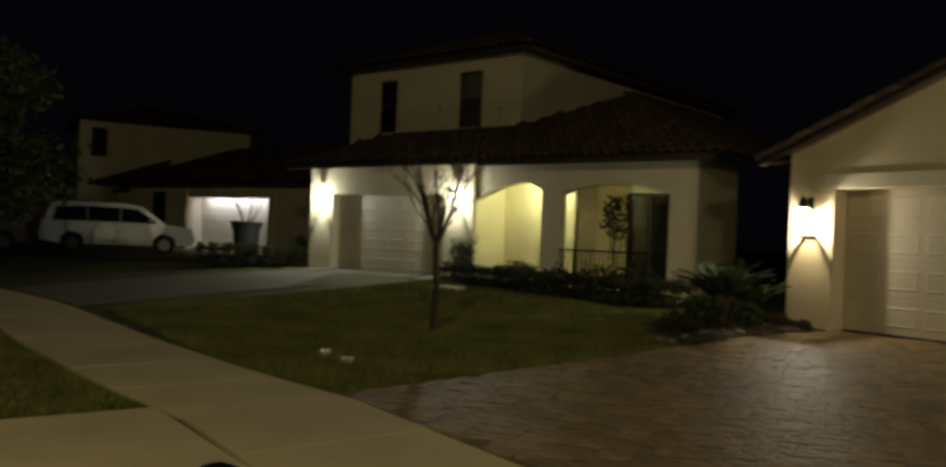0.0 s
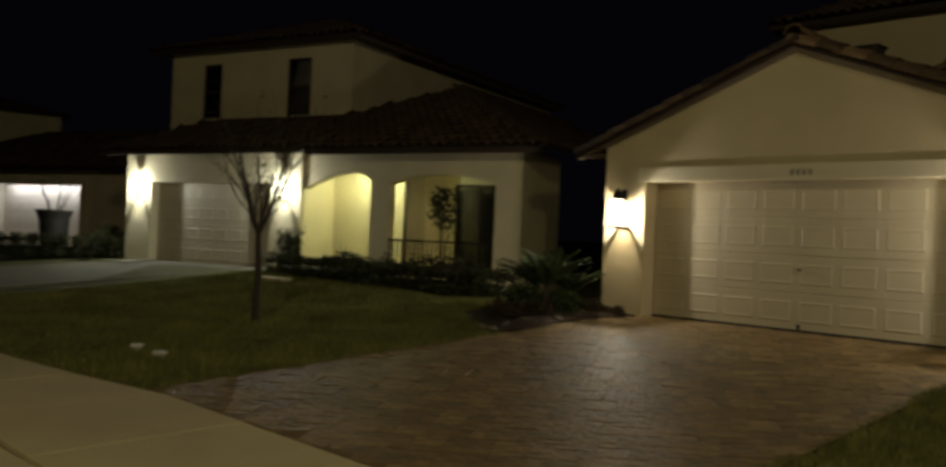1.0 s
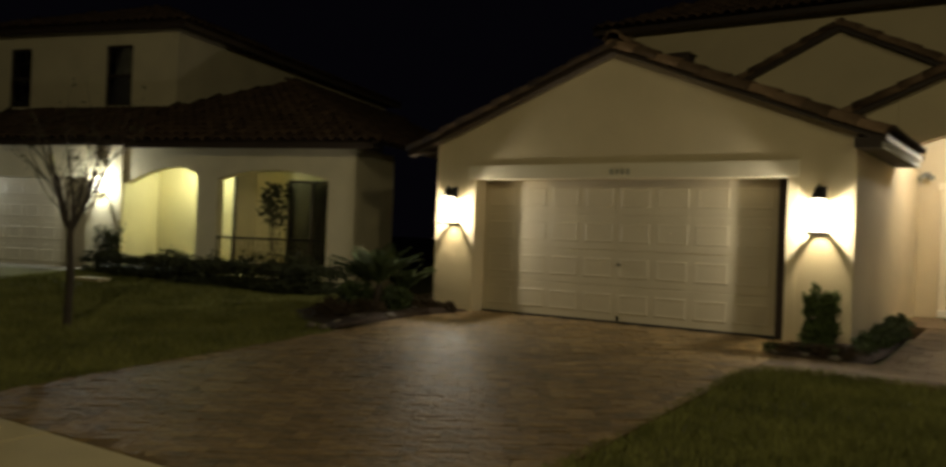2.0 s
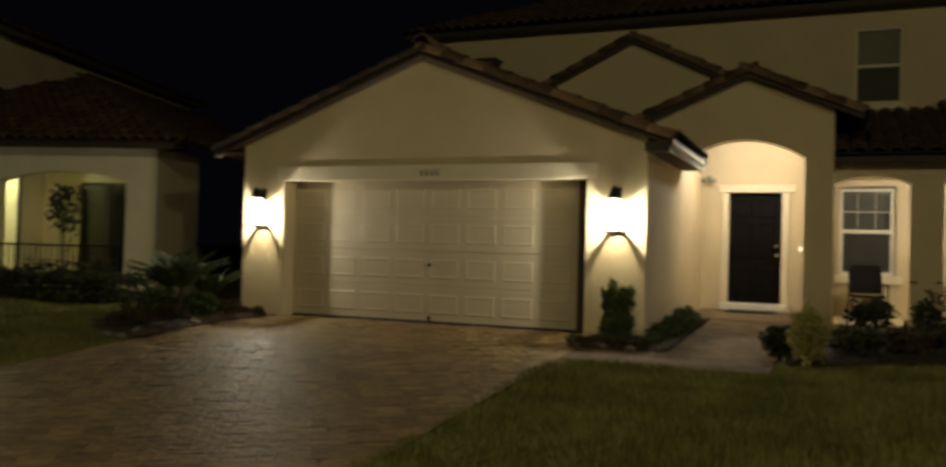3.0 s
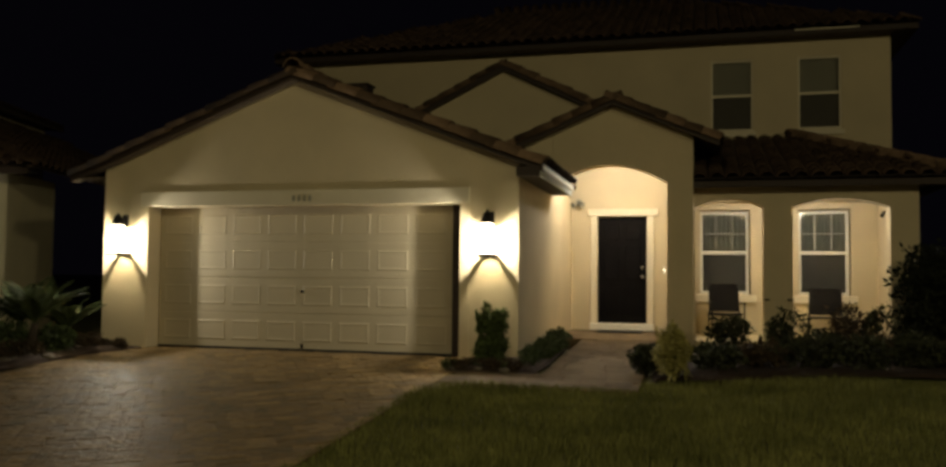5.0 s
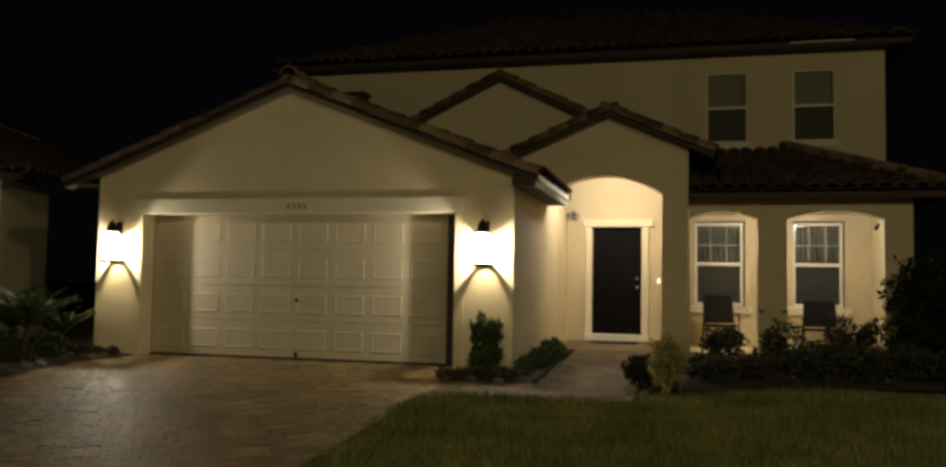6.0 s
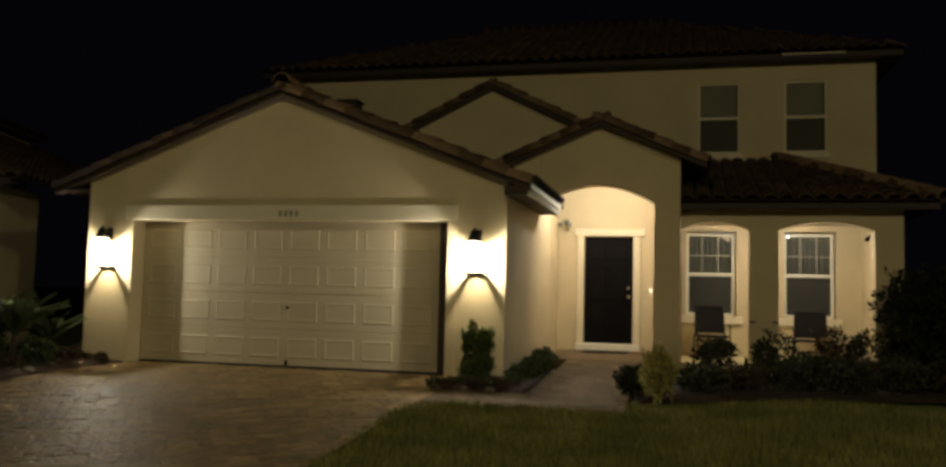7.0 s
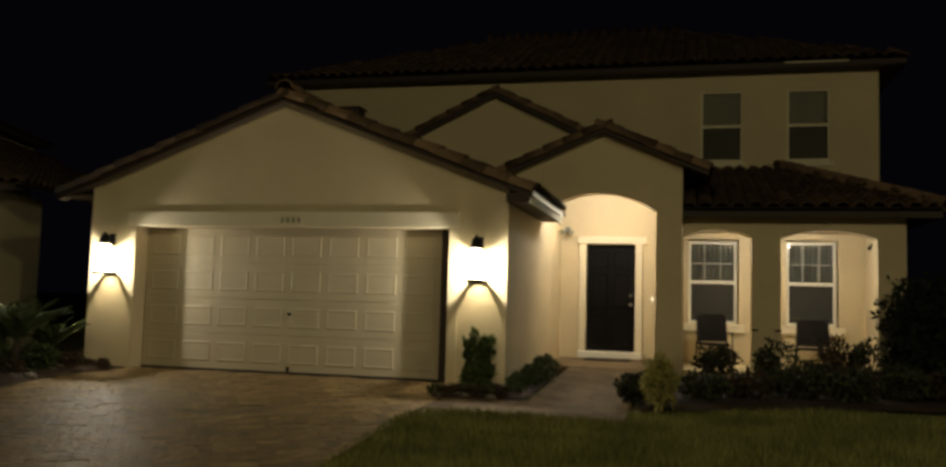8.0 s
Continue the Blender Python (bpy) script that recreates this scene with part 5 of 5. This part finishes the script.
# ---------------------------------------------------------------- white van on the far drive
def minivan(m, paint, label):
    van = thing("minivan", label, "car", m)
    prof = [(-2.50, 0.42), (-2.56, 0.62), (-2.52, 1.02), (-2.40, 1.28), (-2.22, 1.66), (-2.02, 1.74), (-1.0, 1.78), (0.2, 1.76), (0.75, 1.66), (1.35, 1.22), (1.55, 1.08), (2.25, 0.98), (2.50, 0.82), (2.58, 0.56), (2.50, 0.36)]
    cuts = []
    for wx in (1.52, -1.52):
        cuts.append([(wx + 0.40 * math.cos(a), 0.34 + 0.40 * math.sin(a)) for a in [math.pi * k / 8 for k in range(9)]])
    ring = list(prof)
    ring += [(1.92, 0.30)] + cuts[0][1:-1] + [(1.12, 0.30), (-1.12, 0.30)] + cuts[1][1:-1] + [(-1.92, 0.30)]
    bm = bmesh.new()
    rows = []
    for yy, pinch in ((-0.97, 0.0), (-0.90, 0.06), (0.90, 0.06), (0.97, 0.0)):
        row = []
        for x, z in ring:
            tuck = 0.16 * max(0, (z - 1.0) / 0.78)
            row.append((x, yy * (1 - tuck), z + (pinch * 0.5 if z > 1.5 else 0)))
        rows.append([bm.verts.new(p) for p in row])
    n = len(ring)
    for a, b in zip(rows, rows[1:]):
        for k in range(n):
            bm.faces.new((a[k], a[(k + 1) % n], b[(k + 1) % n], b[k]))
    for row in (rows[0], rows[-1]):
        fill = bmesh.ops.triangle_fill(bm, use_beauty=True, edges=[bm.edges.get((row[k], row[(k + 1) % n])) for k in range(n)])
    body = part("body", bm, paint, van, "painted body")
    for sy in (-1, 1):
        for pts in ([(-2.16, 1.10), (-2.04, 1.59), (-1.06, 1.63), (-1.06, 1.10)], [(-1.03, 1.10), (-1.03, 1.63), (0.02, 1.62), (0.02, 1.10)], [(0.05, 1.10), (0.05, 1.62), (0.60, 1.58), (1.20, 1.17), (1.20, 1.10)]):
            gb = bmesh.new()
            vs = []
            for x, z in pts:
                yy = 0.97 * (1 - 0.16 * (z - 1.0) / 0.78) + 0.006
                vs.append(gb.verts.new((x, sy * yy, z)))
            gb.faces.new(vs)
            ext = bmesh.ops.extrude_face_region(gb, geom=gb.faces[:])
            bmesh.ops.translate(gb, verts=[v for v in ext["geom"] if isinstance(v, bmesh.types.BMVert)], vec=(0, -sy * 0.02, 0))
            part("side_window", gb, CARGLASS, van, "dark side window")
        part("tail_lamp", box(-2.53, -2.36, sy * 0.88 - 0.06, sy * 0.88 + 0.06, 1.0, 1.32, 0.02), REDLENS, van, "red tail lamp")
        part("headlamp", box(2.22, 2.46, sy * 0.78 - 0.14, sy * 0.78 + 0.14, 0.78, 0.94, 0.03), RIM, van, "clear headlamp")
        part("side_mirror", box(0.98, 1.14, sy * 1.06 - 0.08, sy * 1.06 + 0.08, 1.12, 1.27, 0.03), paint, van)
        part("door_handle", box(-0.25, -0.05, sy * 0.985 - 0.012, sy * 0.985 + 0.012, 1.0, 1.03, 0.005), RIM, van)
        part("roof_rail", tube((-1.9, sy * 0.72, 1.80), (0.0, sy * 0.72, 1.82), 0.018), IRON, van)
    for wx in (1.52, -1.52):
        for sy in (-1, 1):
            wheel = part("wheel", lathe([(0.20, -0.1), (0.30, -0.11), (0.335, -0.08), (0.335, 0.08), (0.30, 0.11), (0.20, 0.1)], 22), TYRE, van, "road wheel")
            wheel.matrix_basis = pose(wx, sy * 0.86, 0.335, 90, 0, 0)
            rim = lathe([(0.20, -0.118), (0.19, -0.09), (0.05, -0.10), (0.02, -0.112)] if sy > 0 else [(0.02, 0.112), (0.05, 0.10), (0.19, 0.09), (0.20, 0.118)], 18)
            part("rim", rim, RIM, wheel, "alloy rim")
    part("windscreen", sheet([(0.80, -0.72, 1.655), (0.80, 0.72, 1.655), (1.36, 0.80, 1.245), (1.36, -0.80, 1.245)], 0.02), CARGLASS, van)
    part("rear_window", sheet([(-2.21, -0.66, 1.63), (-2.21, 0.66, 1.63), (-2.395, 0.74, 1.24), (-2.395, -0.74, 1.24)], 0.02), CARGLASS, van)
    return van


minivan(pose(-25.84, -4.65, 0.12, 0, 0, 78), CARPAINT, "white minivan parked on the far driveway")
minivan(pose(-27.3, -9.75, 0.06, 0, 0, 82), DIMPAINT, "dusty tan minivan parked behind the white one")


# ---------------------------------------------------------------- paving pieces, last
def paver_mesh(w, l, h=0.06, mat=PAVER, b=0.0025):
    bm = box(-w / 2, w / 2, -l / 2, l / 2, -h, 0)
    bmesh.ops.bevel(bm, geom=[e for e in bm.edges if all(v.co.z > -0.01 for v in e.verts)], offset=b, segments=1, affect="EDGES")
    return mesh_of(bm, "paver", mat)


drive = single("driveway", sheet([(-0.28, -7.79, ground_z(0, -7.79) + 0.007), (5.13, -7.79, ground_z(0, -7.79) + 0.007), (5.13, -0.42, ground_z(0, -0.42) + 0.006), (5.13, 0.34, 0.006), (-0.28, 0.34, 0.006), (-0.28, -0.42, ground_z(0, -0.42) + 0.006)], 0.08), SAND,
               "brown tumbled-paver driveway with a damp sheen", "driveway", kind="structure")


def lay(parent, x0, x1, y0, y1, height, widths, depths, mat, singles, seed, tilt=0.35, gap=0.001, turn=0.0, keep=None):
    """Courses of pavers of mixed sizes, laid at a turn; those nearest the street are parts of their own."""
    rnd = random.Random(seed)
    kinds, spots = {}, []
    ca, sa = math.cos(radians(turn)), math.sin(radians(turn))
    mx, my = (x0 + x1) / 2, (y0 + y1) / 2
    reach = math.hypot(x1 - x0, y1 - y0) / 2 + 0.3
    v = -reach
    while v < reach:
        depth = rnd.choice(depths)
        u = -reach - rnd.uniform(0, 0.3)
        while u < reach:
            w = rnd.choice(widths)
            cu, cv = u + w / 2, v + depth / 2
            cx, cy = mx + cu * ca - cv * sa, my + cu * sa + cv * ca
            if x0 - 0.08 < cx < x1 + 0.08 and y0 + 0.05 < cy < y1 - 0.03 and (keep is None or keep(cx, cy)):
                spots.append((cy, cx, w, depth, rnd.uniform(-tilt, tilt), rnd.uniform(-tilt, tilt) * 1.4, rnd.uniform(-2.2, 2.2), rnd.uniform(-0.0015, 0.003)))
            u += w + gap
        v += depth + gap
    spots.sort()
    bm = bmesh.new()
    for k, (cy, cx, w, depth, ta, tb, tc, dz) in enumerate(spots):
        if (w, depth) not in kinds:
            kinds[w, depth] = paver_mesh(w - 0.002, depth - 0.002, 0.06, mat)
        slope = math.degrees(math.atan2(height(cx, cy + 0.1) - height(cx, cy - 0.1), 0.2))
        m = pose(cx, cy, height(cx, cy) + 0.012 + dz, slope + ta, tb, 0) @ pose(0, 0, 0, 0, 0, turn + tc)
        if k < singles and x0 + 0.18 < cx < x1 - 0.18:
            ob = new("paver", kinds[w, depth])
            ob.parent = parent
            ob.matrix_basis = m
        else:
            start = len(bm.verts)
            bm.from_mesh(kinds[w, depth])
            bm.verts.ensure_lookup_table()
            for q in bm.verts[start:]:
                q.co = m @ q.co
                q.co.x = min(x1, max(x0, q.co.x))
    if len(bm.verts):
        rest = part("pavers", bm, mat, parent)
        rest["kind"] = "stuff"
    else:
        bm.free()


def mosaic(parent, x0, x1, y0, y1, height, mat, singles, seed, turn, tilt):
    """Tumbled pavers of mixed sizes in a random pattern of square modules, laid at a turn."""
    rnd = random.Random(seed)
    u = 0.125
    plans = (((0, 0, 3, 2), (0, 2, 1, 1), (1, 2, 2, 1)), ((0, 0, 2, 2), (2, 0, 1, 2), (0, 2, 2, 1), (2, 2, 1, 1)), ((0, 0, 2, 3), (2, 0, 1, 2), (2, 2, 1, 1)), ((0, 0, 3, 1), (0, 1, 2, 2), (2, 1, 1, 2)))
    ca, sa = math.cos(radians(turn)), math.sin(radians(turn))
    mx, my = (x0 + x1) / 2, (y0 + y1) / 2
    reach = math.hypot(x1 - x0, y1 - y0) / 2 + 0.4
    kinds, spots = {}, []
    b = -reach
    while b < reach:
        a = -reach - rnd.uniform(0, 0.37)
        while a < reach:
            flip, turned = rnd.random() < 0.5, rnd.random() < 0.5
            for px, py, w, d in rnd.choice(plans):
                if flip:
                    px = 3 - px - w
                if turned:
                    px, py, w, d = py, px, d, w
                cu, cv = a + (px + w / 2) * u, b + (py + d / 2) * u
                cx, cy = mx + cu * ca - cv * sa, my + cu * sa + cv * ca
                if x0 - 0.05 < cx < x1 + 0.05 and y0 - 0.06 < cy < y1 - 0.03:
                    spots.append((cy, cx, w, d, rnd.gauss(0, tilt), rnd.gauss(0, tilt), rnd.uniform(-2.5, 2.5), rnd.uniform(-0.001, 0.001)))
            a += 3 * u
        b += 3 * u
    spots.sort()
    bm = bmesh.new()
    for k, (cy, cx, w, d, ta, tb, tc, dz) in enumerate(spots):
        if (w, d) not in kinds:
            kinds[w, d] = paver_mesh(w * u - 0.001, d * u - 0.001, 0.06, mat, 0.003)
        slope = math.degrees(math.atan2(height(cx, cy + 0.1) - height(cx, cy - 0.1), 0.2))
        m = pose(cx, cy, height(cx, cy) + 0.012 + dz, slope + ta, tb, 0) @ pose(0, 0, 0, 0, 0, turn + tc)
        if k < singles and x0 + 0.25 < cx < x1 - 0.25 and cy > y0 + 0.25:
            ob = new("paver", kinds[w, d])
            ob.parent = parent
            ob.matrix_basis = m
        else:
            start = len(bm.verts)
            bm.from_mesh(kinds[w, d])
            bm.verts.ensure_lookup_table()
            for q in bm.verts[start:]:
                q.co = m @ q.co
                q.co.x = min(x1, max(x0, q.co.x))
                q.co.y = max(y0 + 0.004, q.co.y)
    rest = part("pavers", bm, mat, parent)
    rest["kind"] = "stuff"


mosaic(drive, -0.27, 5.13, -7.80, 0.30, ground_z, PAVER, 370, 3, 31.0, 0.9)


def walk_height(x, y):
    return ground_z(x, y) if y < -1.2 else -0.049 + (y + 1.2) * 0.049


walkway = single("walkway", sheet([(x, y, walk_height(x, y) + 0.004) for x, y in ((5.135, -2.45), (5.24, -2.2), (5.44, -2.02), (7.41, -1.97), (7.42, -1.2), (7.42, 2.55), (6.22, 2.55), (6.22, -1.2), (5.135, -1.15))], 0.08), SAND, "brown paver walk leading to the front door", "walkway", kind="structure")
lay(walkway, 5.14, 7.40, -2.02, -1.16, walk_height, (0.20, 0.30), (0.20,), WALKPAVER, 60, 8, tilt=0.4)
lay(walkway, 6.23, 7.41, -1.18, 2.52, walk_height, (0.20, 0.30), (0.20,), WALKPAVER, 120, 9, tilt=0.4)
ndrive = single("neighbour_driveway", sheet([(-15.3, -9.25, -0.425), (-10.9, -8.55, -0.425), (-10.55, -5.0, ground_z(-10.6, -5.0) + 0.015), (-10.3, -0.1, ground_z(-10.5, -0.1) + 0.015), (-14.9, -1.5, ground_z(-14.9, -1.5) + 0.015), (-15.3, -5.5, ground_z(-15.2, -5.5) + 0.015)], 0.1), NCONCRETE, "pale concrete driveway of the neighbouring house, coloured dark for the night", "driveway", kind="structure")
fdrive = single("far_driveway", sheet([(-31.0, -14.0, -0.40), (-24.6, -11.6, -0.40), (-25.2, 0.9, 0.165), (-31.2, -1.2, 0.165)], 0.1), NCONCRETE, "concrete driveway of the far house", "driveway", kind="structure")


# ---------------------------------------------------------------- grass
def grass(name, n, x0, x1, y0, y1, seed, keep, tall=0.055):
    """Short blades standing over one stretch of lawn."""
    r = np.random.default_rng(seed)
    p = np.column_stack([r.uniform(x0, x1, n), r.uniform(y0, y1, n)])
    p = np.array([q for q in p.tolist() if keep(*q)])
    m = len(p)
    z = np.array([ground_z(a, b) for a, b in p.tolist()]) - 0.035
    ang, lean = r.uniform(0, 6.283, m), r.uniform(0.1, 0.8, m)
    h = tall * r.uniform(0.6, 1.35, m) * (1 + 0.35 * np.sin(p[:, 0] * 1.7 + 2 * np.sin(p[:, 1])))
    w = 0.006 * r.uniform(0.7, 1.5, m)
    base = np.column_stack([p, z])
    side = np.column_stack([np.cos(ang), np.sin(ang), np.zeros(m)]) * w[:, None]
    tip = base + np.column_stack([-np.sin(ang) * lean * h, np.cos(ang) * lean * h, h + 0.03])
    co = np.stack([base - side, base + side, tip], 1).reshape(-1, 3)
    me = bpy.data.meshes.new(name)
    me.from_pydata(co.tolist(), [], np.arange(3 * m).reshape(-1, 3).tolist())
    me.materials.append(BLADE)
    return tagged(new(name, me), "short dark lawn grass at night", "grass", kind="stuff")


grass("lawn_grass", 165000, 5.06, 15.0, -7.75, -0.6, 1, lambda x, y: (y < -1.90 or x > 7.42) and (x > 5.5 or y < -2.38 or math.hypot(x - 5.5, y + 2.38) < 0.42) and y < -1.36 + 0.36 * max(0, x - 7.6))
grass("lawn_grass", 110000, -9.5, -0.2, -8.2, 0.5, 2, lambda x, y: y > street_y(x) + 0.03 and not (x > -2.15 and y > -1.85 - 0.52 * (x + 2.15)))
grass("verge_grass", 30000, -9.0, -0.5, -12.6, -9.45, 3, lambda x, y: street_y(x) - 4.5 < y < street_y(x) - 1.72)
